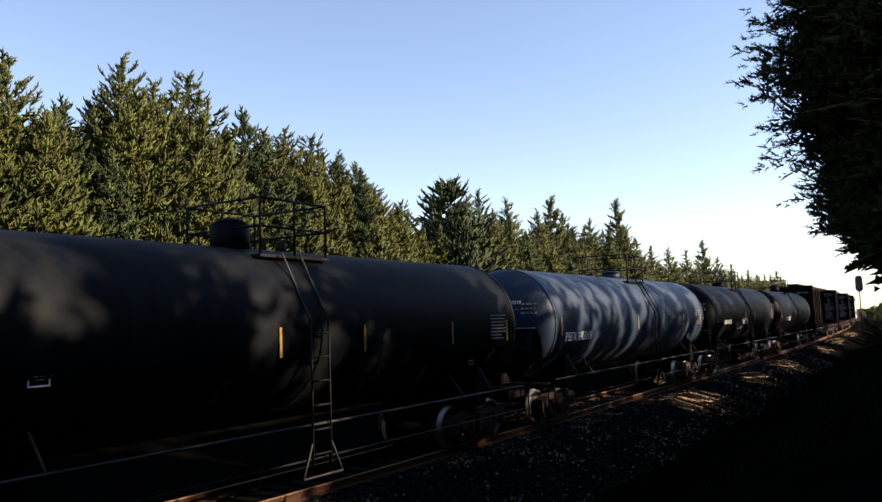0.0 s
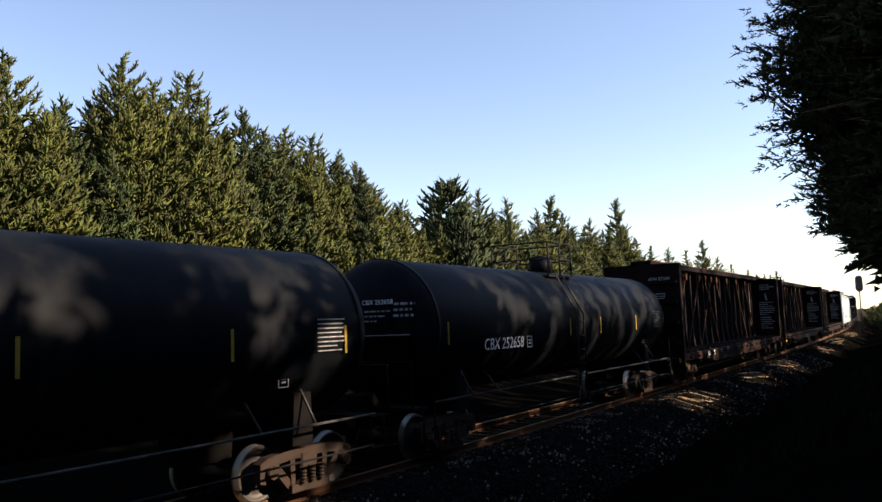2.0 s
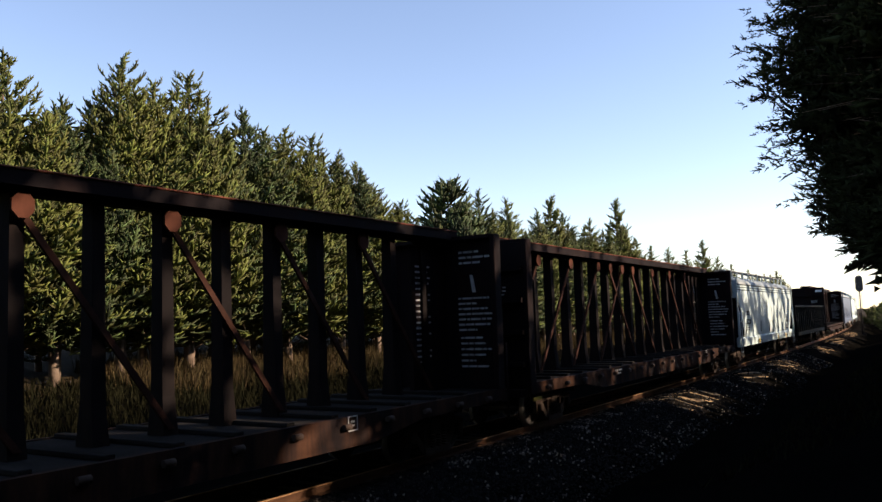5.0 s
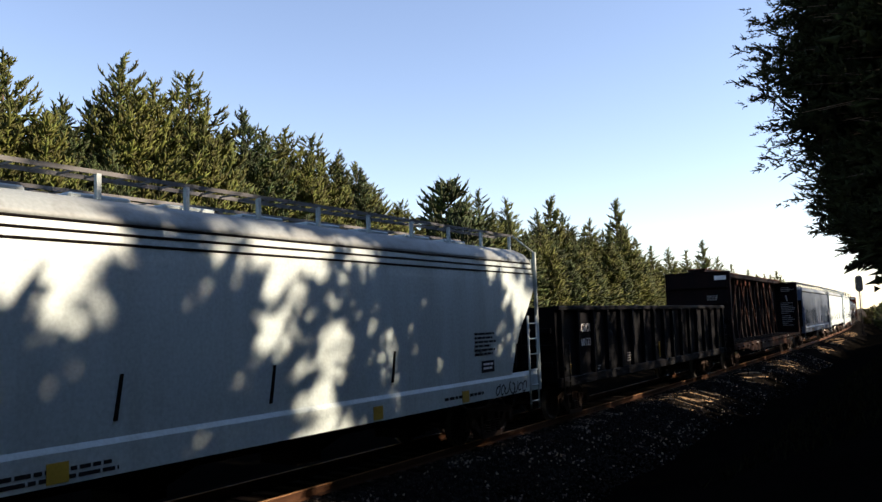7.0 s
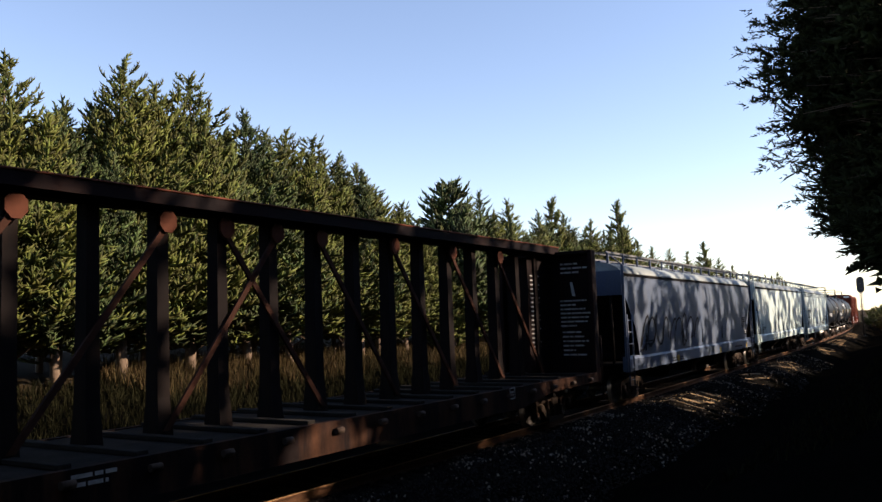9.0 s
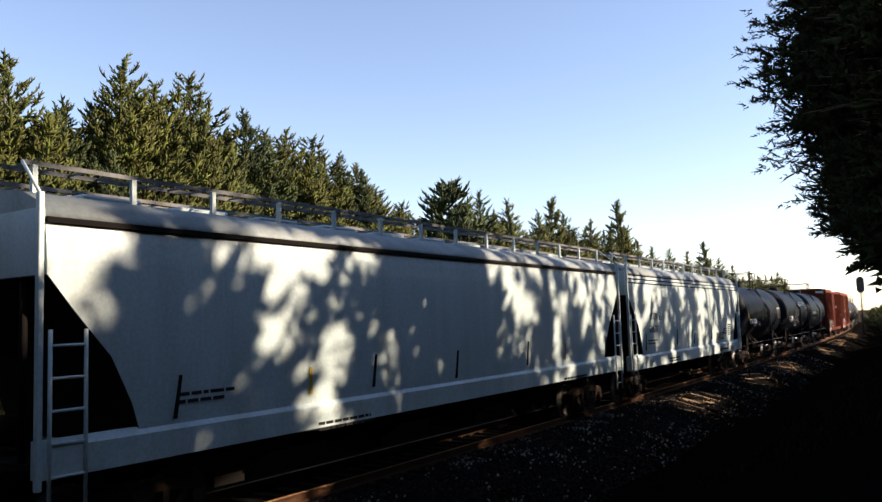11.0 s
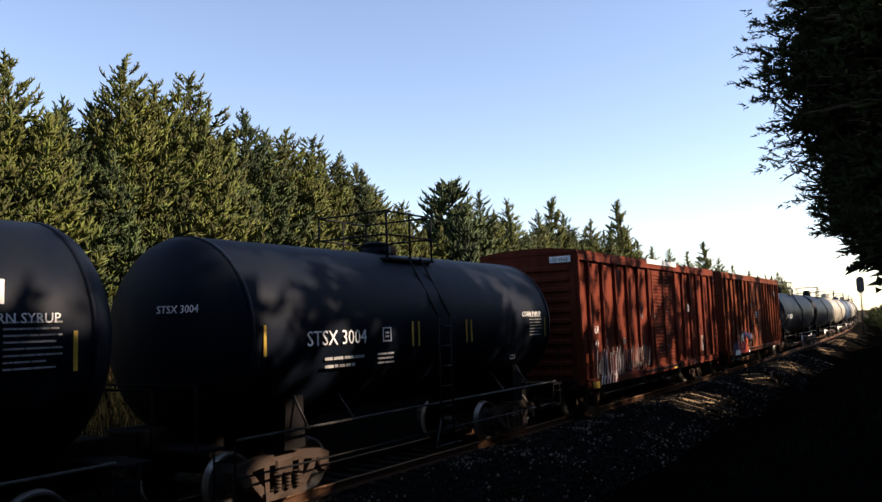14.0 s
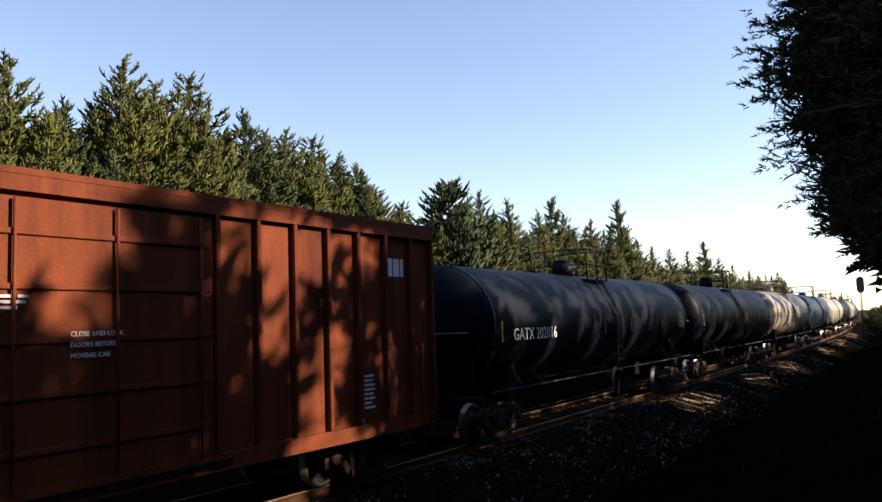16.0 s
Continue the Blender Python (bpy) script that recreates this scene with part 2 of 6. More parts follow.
def skin(bm, rings, closed=True, smooth=True, caps=True):
    """A skin over rings of points."""
    rows = [[bm.verts.new(p) for p in ring] for ring in rings]
    n = len(rows[0])
    for a, b in zip(rows, rows[1:]):
        for i in range(n if closed else n - 1):
            f = bm.faces.new((a[i], a[(i + 1) % n], b[(i + 1) % n], b[i]))
            f.smooth = smooth
    if caps and closed:
        bm.faces.new(rows[0][::-1])
        bm.faces.new(rows[-1])
    return bm


def new_bm():
    return bmesh.new()


# ---- ground, ballast and track ----
def rough(a, b, size, amount, seed=0.0):
    return amount * noise.noise(Vector((a / size, b / size, seed)))


def bank(s, l):
    """The ground's height beside the track."""
    stops = ((-2000, 3.0), (-60, 2.9), (-20, 2.2), (-14, 1.2), (-10, 0.25), (-6.5, -0.7), (-4.5, -1.0), (4.3, -1.0), (5.5, -0.75), (7.5, 0.1),
             (9.5, 0.95), (11, 1.15), (16, 1.3), (60, 2.0), (2000, 3.0))
    for (a, za), (b, zb) in zip(stops, stops[1:]):
        if l <= b:
            z = za + (zb - za) * (l - a) / (b - a)
            break
    return z + (rough(s, l, 3.0, 0.16) + rough(s, l, 0.9, 0.05, 4) if abs(l) > 4.0 else 0)


def strip_sheet(name, stations, laterals, height, mat):
    bm = new_bm()
    rows = [[bm.verts.new(track_at(s, l, height(s, l))) for l in laterals] for s in stations]
    for a, b in zip(rows, rows[1:]):
        for i in range(len(laterals) - 1):
            bm.faces.new((a[i], a[i + 1], b[i + 1], b[i])).smooth = True
    bmesh.ops.recalc_face_normals(bm, faces=bm.faces)
    ob = new(name, mesh_of(name, bm, mat))
    if ob.data.polygons[0].normal.z < 0:
        ob.data.flip_normals()
    return ob


STATIONS = [-300, -120, -60, -30, -15, -8] + [-4 + 0.8 * i for i in range(110)] + [84 + 4 * i for i in range(30)] + [210, 230, 260]
LATERALS = [-1800, -600, -200, -80, -40, -28] + [-22 + 1.0 * i for i in range(17)] + [-4.5, -2, 0, 2, 4.3] + [5 + 0.7 * i for i in range(14)] + [16, 20, 28, 40, 80, 200, 600, 1800]
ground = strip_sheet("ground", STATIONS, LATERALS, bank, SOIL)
ground.data.materials.append(SHADE_GROUND)
# the shaded strip along the track gets the near-black colour
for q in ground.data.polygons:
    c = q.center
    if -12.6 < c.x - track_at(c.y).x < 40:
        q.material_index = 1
tagged(ground, "dry grassy soil banks beside the railway track", "ground", kind="structure")


def far_ground():
    bm = new_bm()
    for x0, x1, y0, y1 in ((-3000, 3000, 255, 4000), (-3000, 3000, -3000, -295)):
        bm.faces.new([bm.verts.new(p) for p in ((x0, y0, -1.5), (x1, y0, -1.5), (x1, y1, -1.5), (x0, y1, -1.5))])
    return tagged(new("ground", mesh_of("ground", bm, SOIL)), "distant dry soil reaching the horizon", "ground", kind="structure")


far_ground()


def ballast_height(s, l):
    a = abs(l)
    z = -0.2 if a < 1.75 else -0.2 - (a - 1.75) * 0.42
    if l > 1.6:
        # heaps of spilled stone along the shoulder
        heap = max(0.0, noise.noise(Vector((s / 5.5, 1.7, 0.3)))) * 0.75 * math.exp(-((l - 3.1) / 1.1) ** 2)
        z += (heap + rough(s, l * 0.6, 0.9, 0.09, 8)) * min(1.0, max(0.0, (s - 18) / 10))
    return z + rough(s * 3, l * 3, 1.0, 0.025, 2)


# stretches along the track where sun streaks are painted on the shoulder
SUN_STREAKS = ((28.0, 33.6), (39.0, 42.0), (47.5, 55.0), (67.5, 75.5), (80, 93), (102, 118))
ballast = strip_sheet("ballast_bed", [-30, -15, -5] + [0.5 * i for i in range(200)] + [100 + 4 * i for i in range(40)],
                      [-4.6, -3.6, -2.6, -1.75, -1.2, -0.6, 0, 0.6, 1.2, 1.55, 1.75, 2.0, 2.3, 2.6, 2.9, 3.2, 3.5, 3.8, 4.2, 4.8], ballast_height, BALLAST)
ballast.data.materials.append(SUN_STREAKED)
ballast.data.materials.append(SHADE_GROUND)
for q in ballast.data.polygons:
    c = q.center
    l = (c - track_at(c.y)).dot(track_at(c.y, 1) - track_at(c.y))
    if any(a < c.y < b for a, b in SUN_STREAKS) and 0.9 < l < 2.7 + 0.5 * noise.noise(Vector((c.y / 2, 0, 5))):
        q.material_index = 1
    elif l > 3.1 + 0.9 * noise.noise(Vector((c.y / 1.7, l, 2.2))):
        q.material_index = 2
tagged(ballast, "dark crushed stone ballast bed under the track", "ballast", kind="structure")


def scatter_stones():
    rng = np.random.default_rng(5)
    shape = np.array([(1, 0, 0), (-1, 0, 0), (0, 1, 0), (0, -1, 0), (0, 0, 1), (0, 0, -1)], float)
    tris = np.array([(0, 2, 4), (2, 1, 4), (1, 3, 4), (3, 0, 4), (2, 0, 5), (1, 2, 5), (3, 1, 5), (0, 3, 5)])
    verts, faces = [], []
    for i in range(26000):
        s = 6 + 56 * rng.random() ** 1.8
        l = 0.9 + 3.5 * rng.random() ** 1.7
        if any(a < s < b for a, b in SUN_STREAKS) and rng.random() < 0.6:
            s = 6 + 21 * rng.random()
        z = ballast_height(s, l)
        v = shape * rng.uniform(0.018, 0.05, 3) * (0.75 + 0.5 * rng.random((6, 1)))
        a, c = rng.uniform(0, math.tau), rng.uniform(-0.6, 0.6)
        v = v @ np.array(Euler((c, -c, a)).to_matrix())
        v += np.array(track_at(s, l, z + 0.012))
        faces.append(tris + 6 * i)
        verts.append(v)
    me = bpy.data.meshes.new("ballast_stones")
    me.from_pydata(np.concatenate(verts).tolist(), [], np.concatenate(faces).tolist())
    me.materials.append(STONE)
    me.materials.append(GLINT_STONE)
    # glints on the gravel are coloured in as clumps of paler stones
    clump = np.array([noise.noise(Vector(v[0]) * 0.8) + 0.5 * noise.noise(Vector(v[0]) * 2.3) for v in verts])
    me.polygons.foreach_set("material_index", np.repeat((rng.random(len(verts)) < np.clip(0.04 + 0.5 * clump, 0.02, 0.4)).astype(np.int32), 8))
    return tagged(new("ballast_stones", me), "loose dark crushed stones on the ballast shoulder", "stones", kind="stuff")


scatter_stones()


def build_track():
    track = tagged(new("railway_track"), "rusty steel rails on dark wooden ties", "railway track", kind="structure")
    stations = [-30 + 2 * i for i in range(20)] + [10 + 2.5 * i for i in range(98)]
    web = ((-0.07, -0.17), (0.07, -0.17), (0.07, -0.155), (0.012, -0.13), (0.012, -0.045), (0.036, -0.035), (0.036, -0.006), (-0.036, -0.006),
           (-0.036, -0.035), (-0.012, -0.045), (-0.012, -0.13), (-0.07, -0.155))
    head = ((-0.034, -0.006), (0.034, -0.006), (0.030, 0.0), (-0.030, 0.0))
    for side in (0.7525, -0.7525):
        rail = part("rail", skin(new_bm(), [[track_at(s, side + a, z) for a, z in web] for s in stations], smooth=False), RAIL_STEEL, track, "rusty steel rail")
        part("running_surface", skin(new_bm(), [[track_at(s, side + a, z) for a, z in head] for s in stations], smooth=False), RAIL_TOP, rail, "worn rusty running surface")
    tie = mesh_of("tie", box(new_bm(), -0.115, 0.115, -1.3, 1.3, -0.35, -0.172, 0.012), TIE_WOOD)
    plate = mesh_of("tie_plate", box(new_bm(), -0.09, 0.09, -0.18, 0.18, -0.172, -0.150, 0.004), CAST_STEEL)
    rng = random.Random(3)
    for i in range(250):
        s = 3 + 0.52 * i
        ob = part("tie", tie, None, track, at=Matrix.Translation(track_at(s, 0, rng.uniform(-0.012, 0.004))) @ pose(0, 0, 0, 0, 0, heading(s) + rng.uniform(-1.5, 1.5)))
        if i < 90:
            for y in (0.7525, -0.7525):
                part("tie_plate", plate, None, ob, at=pose(0, -y, 0))
    return track


build_track()


# ---- trees ----
def spray(rng, fat=1.0):
    """A cedar plume: a tongue of scale leaves that curves upward, with short side shoots lying close to it; it points along +z."""
    verts, faces = [], []

    def shoot(base, way, length, width, curl=0.0):
        way = np.array(way, float) / np.linalg.norm(way)
        side = np.cross(way, (0.3, 0.9, 0.1))
        side /= np.linalg.norm(side)
        up = np.cross(side, way)
        base = np.array(base, float)
        k = len(verts)
        for q, w in ((0.12, 0.8), (0.5, 1.0)) if curl else ((0.35, 1.0),):
            mid = base + way * length * q + up * curl * length * q * q
            verts.extend([mid + side * width * w, mid - side * width * w * 0.5 + up * width * w * 0.7, mid - side * width * w * 0.5 - up * width * w * 0.7])
        verts.append(base + way * length + up * curl * length)
        m = len(verts) - 4
        for i in range(3):
            j = (i + 1) % 3
            faces.append((m + i, m + 3, m + j))
            if curl:
                faces.extend([(k + i, k + 3 + j, k + j), (k + i, k + 3 + i, k + 3 + j)])

    shoot((0, 0, 0), (0.05, 0, 1), 1.0, 0.085 * fat, rng.uniform(0.2, 0.45))
    for i in range(5):
        a = i * 2.4 + rng.uniform(-0.4, 0.4)
        z = 0.06 + 0.14 * i
        shoot((0, 0, z), (math.cos(a), math.sin(a), rng.uniform(1.0, 2.0)), rng.uniform(0.28, 0.42) * (1.15 - z * 0.6), 0.075 * fat)
    return np.array(verts), np.array(faces)


SPRAY_RNG = np.random.default_rng(11)
SPRAYS = [spray(SPRAY_RNG, 0.85) for _ in range(4)]
FAT_SPRAYS = [spray(SPRAY_RNG, 1.8) for _ in range(4)]


def frames_along(ways, rng, upward=False):
    """Rotations that turn +z into the given ways, with random spin, or with +x kept as high as it goes."""
    w = ways / np.linalg.norm(ways, axis=1, keepdims=True)
    if upward:
        side = np.cross(np.array((0.02, 0.03, 1.0))[None] + rng.normal(size=w.shape) * 0.15, w)
        side /= np.linalg.norm(side, axis=1, keepdims=True)
        return np.stack([np.cross(w, side), side, w], 2)
    ref = rng.normal(size=w.shape)
    u = np.cross(ref, w)
    u /= np.linalg.norm(u, axis=1, keepdims=True)
    return np.stack([u, np.cross(w, u), w], 2)


def crown_mesh(name, spots, ways, sizes, rng, sprays=None, kinds=None, leaf=None, upward=False):
    sprays = sprays or SPRAYS
    rot = frames_along(ways, rng, upward)
    kinds = rng.integers(0, len(sprays), len(spots)) if kinds is None else kinds
    allv, allf, base = [], [], 0
    for k, (v, f) in enumerate(sprays):
        pick = np.nonzero(kinds == k)[0]
        if not len(pick):
            continue
        p = np.einsum("nij,vj->nvi", rot[pick], v) * sizes[pick, None, None] + spots[pick, None, :]
        allv.append(p.reshape(-1, 3))
        allf.append((f[None] + (np.arange(len(pick)) * len(v))[:, None, None] + base).reshape(-1, 3))
        base += len(pick) * len(v)
    v, f = np.concatenate(allv), np.concatenate(allf)
    me = bpy.data.meshes.new(name)
    me.vertices.add(len(v))
    me.vertices.foreach_set("co", v.ravel())
    me.loops.add(f.size)
    me.loops.foreach_set("vertex_index", f.ravel().astype(np.int32))
    me.polygons.add(len(f))
    me.polygons.foreach_set("loop_start", np.arange(0, f.size, 3, dtype=np.int32))
    me.update(calc_edges=True)
    me.materials.append(leaf or CEDAR)
    return me


def cone_points(height, radius, count, rng, size, skirt, power, spots, ways, sizes, tips, offset=(0.0, 0.0)):
    """Plumed branches that bend upward round one pointed cone."""
    per = 14
    branches = max(12, count // per)
    for i in range(branches):
        u = (i + rng.random()) / branches
        h = skirt + (1 - skirt) * (1 - (1 - u) ** 0.82)
        reach = radius * min(1.0, 1.32 * (1 - h) ** 1.08 + 0.02) ** power * (rng.uniform(0.66, 1.12) if h < 0.62 else rng.uniform(0.55, 1.25)) + 0.05
        a = rng.uniform(0, math.tau)
        out = np.array((math.cos(a), math.sin(a), 0.0))
        rise = 0.20 + 0.35 * h + rng.uniform(0, 0.3)
        t = rng.uniform(0.2, 1.0, per) ** 0.6
        t[:2] = rng.uniform(0.98, 1.12, 2)
        axis = out[None] * (t * reach)[:, None]
        axis[:, 2] = height * h + rise * reach * t ** 1.8 - 0.25 * reach
        axis += rng.normal(size=axis.shape) * ((0.03 + 0.12 * reach) * (1.2 - t))[:, None]
        axis[:, 0] += offset[0]
        axis[:, 1] += offset[1]
        spots.append(axis)
        tips.append(t + 0.25 * h)
        ways.append(out[None] * 1.05 + np.array((0, 0, 0.30 + 0.30 * h))[None] + rng.normal(size=axis.shape) * np.where(t > 0.9, 0.2, 0.42)[:, None])
        sizes.append(size * rng.uniform(0.65, 1.2, per) * (1.1 - 0.5 * h) * np.where(t > 0.9, 1.25, 1.0))
    n = 22
    top = np.zeros((n, 3))
    top[:, 2] = np.linspace(height * 0.80, height * 0.94, n)
    top[:, 0] += offset[0]
    top[:, 1] += offset[1]
    spots.append(top + rng.normal(size=top.shape) * 0.03)
    ways.append(rng.normal(size=top.shape) * np.linspace(0.9, 0.1, n)[:, None] + np.array((0, 0, 0.9)))
    sizes.append(np.linspace(0.8, 0.6, n) * size)
    tips.append(np.full(n, 1.0))


def cedar_points(height, radius, count, rng, size=0.5, skirt=0.04, power=1.0, leaders=3):
    """Places, directions and sizes of a cedar's sprays: a main pointed crown with lesser leaders beside it."""
    spots, ways, sizes, tips = [], [], [], []
    cone_points(height, radius, int(count * 0.7), rng, size, skirt, power, spots, ways, sizes, tips)
    for k in range(leaders):
        a = rng.uniform(0, math.tau)
        d = radius * rng.uniform(0.3, 0.55)
        cone_points(height * rng.uniform(0.62, 0.88), radius * rng.uniform(0.45, 0.62), int(count * 0.3 / leaders), rng, size, 0.25, power, spots, ways, sizes, tips,
                    (d * math.cos(a), d * math.sin(a)))
    return np.concatenate(spots), np.concatenate(ways), np.concatenate(sizes), np.where(np.concatenate(tips) < 0.8, 4, 0)


def trunk_mesh(height, rng, limbs=16, foot=0.0, thick=0.17):
    bm = new_bm()
    last = Vector((0, 0, -foot))
    n = 6
    for i in range(n):
        nxt = Vector((rng.uniform(-0.06, 0.06), rng.uniform(-0.06, 0.06), height * 0.95 * (i + 1) / n))
        bar(bm, last, nxt, thick * (1 - i / n) + 0.02, 8, thick * (1 - (i + 1) / n) + 0.02)
        last = nxt
    for i in range(limbs):
        z = height * (0.08 + 0.75 * i / limbs)
        a = rng.uniform(0, math.tau)
        r = 1.9 * (1 - z / height)
        bar(bm, (0, 0, z), (math.cos(a) * r, math.sin(a) * r, z + r * 0.55), 0.045 * (1.2 - z / height), 5, 0.012)
    return mesh_of("trunk", bm, BARK)


def cedar(height, radius, count, seed, size=0.5, skirt=0.04, label="olive green cedar tree with a ragged pointed crown"):
    rng = np.random.default_rng(seed)
    tree = tagged(new("cedar_tree"), label, "tree", "cedars along the railway")
    part("trunk", trunk_mesh(height, rng, foot=0.3), None, tree, "brown fibrous trunk with limbs")
    p, w, s, k = cedar_points(height, radius, count, rng, size, skirt)
    k = k + rng.integers(0, 4, len(p))
    part("crown", crown_mesh("crown", p, w, s, rng, SPRAYS + FAT_SPRAYS, k), None, tree)
    return tree


def claw(rng, fingers=5, rings=3):
    """A cedar branch end: a tapered tongue that curls upward (+x) from its way (+z), with short fingers that curl too."""
    verts, faces = [], []

    def horn(base, way, up, length, width, curl, rings):
        k = len(verts)
        side = np.cross(up, way)
        for i in range(rings):
            q = i / rings
            mid = base + way * length * q + up * curl * length * q * q
            w = width * (0.75 + 0.9 * q - 1.35 * q * q) * (1.25 if rings == 1 else 1.0)
            for a in (0.5, 2.6, 4.7):
                verts.append(mid + side * w * math.cos(a) + up * w * 0.8 * math.sin(a))
        verts.append(base + way * length + up * curl * length)
        tip = len(verts) - 1
        for i in range(rings - 1):
            for j in range(3):
                a, b = k + 3 * i + j, k + 3 * i + (j + 1) % 3
                faces.extend([(a, b, b + 3), (a, b + 3, a + 3)])
        for j in range(3):
            faces.append((tip - 3 + j, tip - 3 + (j + 1) % 3, tip))

    x, z = np.array((1.0, 0, 0)), np.array((0, 0, 1.0))
    bend = rng.uniform(0.15, 0.5)
    horn(np.zeros(3), z, x, 1.0, 0.10, bend, rings)
    for i in range(fingers):
        q = 0.12 + 0.72 * i / fingers
        side = (-1) ** i * rng.uniform(0.55, 1.0)
        way = np.array((rng.uniform(0.0, 0.5), side, 0.75))
        way /= np.linalg.norm(way)
        up = x - way * way[0]
        up /= np.linalg.norm(up)
        horn(z * q + x * bend * q * q, way, up, rng.uniform(0.34, 0.52) * (1.15 - 0.6 * q), 0.07, rng.uniform(0.1, 0.5), rings - 1)
    return np.array(verts), np.array(faces)


CLAW_RNG = np.random.default_rng(23)
CLAWS = [claw(CLAW_RNG, n) for n in (4, 5, 6, 5)]
PLAIN_CLAWS = [claw(CLAW_RNG, n, 2) for n in (4, 4, 5, 3)]


def spire_points(height, radius, branches, rng, size, skirt=0.10, power=0.68, plumes=6, offset=(0.0, 0.0), sparse=0.8, taper=0.35):
    """Branches that leave one straight leader and curl up at their ends, shorter towards the pointed top."""
    spots, ways, sizes = [], [], []
    for i in range(branches):
        u = (i + rng.random()) / branches
        h = skirt + (0.955 - skirt) * (1 - (1 - u) ** (0.78 * sparse))
        reach = radius * (1 - h) ** power * min(1.0, 0.55 + 2.2 * h) * rng.uniform(0.62, 1.12) + 0.04
        a = i * 2.39996 + rng.uniform(-0.5, 0.5)
        out = np.array((math.cos(a), math.sin(a), 0.0))
        across = np.array((-out[1], out[0], 0.0))
        rise = 0.12 + 0.35 * h + rng.uniform(-0.05, 0.25)
        n = plumes if h < 0.8 else max(3, plumes - 2)
        t = np.concatenate([[1.0], rng.uniform(0.35, 0.95, n - 1)])
        p = out[None] * (t * reach)[:, None]
        p[:, 2] = height * h - 0.20 * reach + rise * reach * t ** 2
        p += rng.normal(size=p.shape) * (0.03 + 0.13 * reach * (1.05 - t))[:, None]
        w = out[None] * 1.0 + np.array((0, 0, -0.12 + 0.6 * h))[None] + across[None] * (rng.normal(size=n) * np.where(t > 0.97, 0.2, 1.0))[:, None]
        spots.append(p - out[None] * (0.55 * size * (1.05 - 0.6 * h)))
        ways.append(w + rng.normal(size=w.shape) * np.array((0.15, 0.15, 0.3)))
        sizes.append(size * (1.08 - 0.42 * h - taper * h ** 6) * rng.uniform(0.7, 1.25, n))
    n = 9
    top = np.zeros((n, 3))
    top[:, 2] = np.linspace(height * 0.86, height - 0.7 * size, n)
    spots.append(top)
    lean = rng.normal(size=top.shape) * np.linspace(0.5, 0.02, n)[:, None]
    ways.append(lean + np.array((0, 0, 1.0)))
    sizes.append(np.linspace(0.5, 0.8, n) * size)
    p = np.concatenate(spots)
    p[:, 0] += offset[0]
    p[:, 1] += offset[1]
    return p, np.concatenate(ways), np.concatenate(sizes)


def spire_cedar(height, radius, branches, seed, size=0.6, skirt=0.17, power=0.68, leaders=3, plumes=6, sparse=0.78, leaf=None, claws=None, taper=0.35,
                label="olive green cedar tree with a pointed spire and upcurled branches"):
    rng = np.random.default_rng(seed)
    tree = tagged(new("cedar_tree"), label, "tree", "cedars along the railway")
    part("trunk", trunk_mesh(height, rng, foot=0.3), None, tree, "brown fibrous trunk with limbs")
    sets = [spire_points(height, radius, branches, rng, size, skirt, power, plumes, sparse=sparse, taper=taper)]
    for k in range(leaders):
        a, d = rng.uniform(0, math.tau), radius * rng.uniform(0.25, 0.5)
        sets.append(spire_points(height * rng.uniform(0.74, 0.92), radius * 0.55, branches // 4, rng, size, 0.5, power, plumes, (d * math.cos(a), d * math.sin(a))))
    p, w, s = (np.concatenate([q[i] for q in sets]) for i in range(3))
    part("crown", crown_mesh("crown", p, w, s, rng, claws or CLAWS, leaf=leaf, upward=True), None, tree)
    return tree


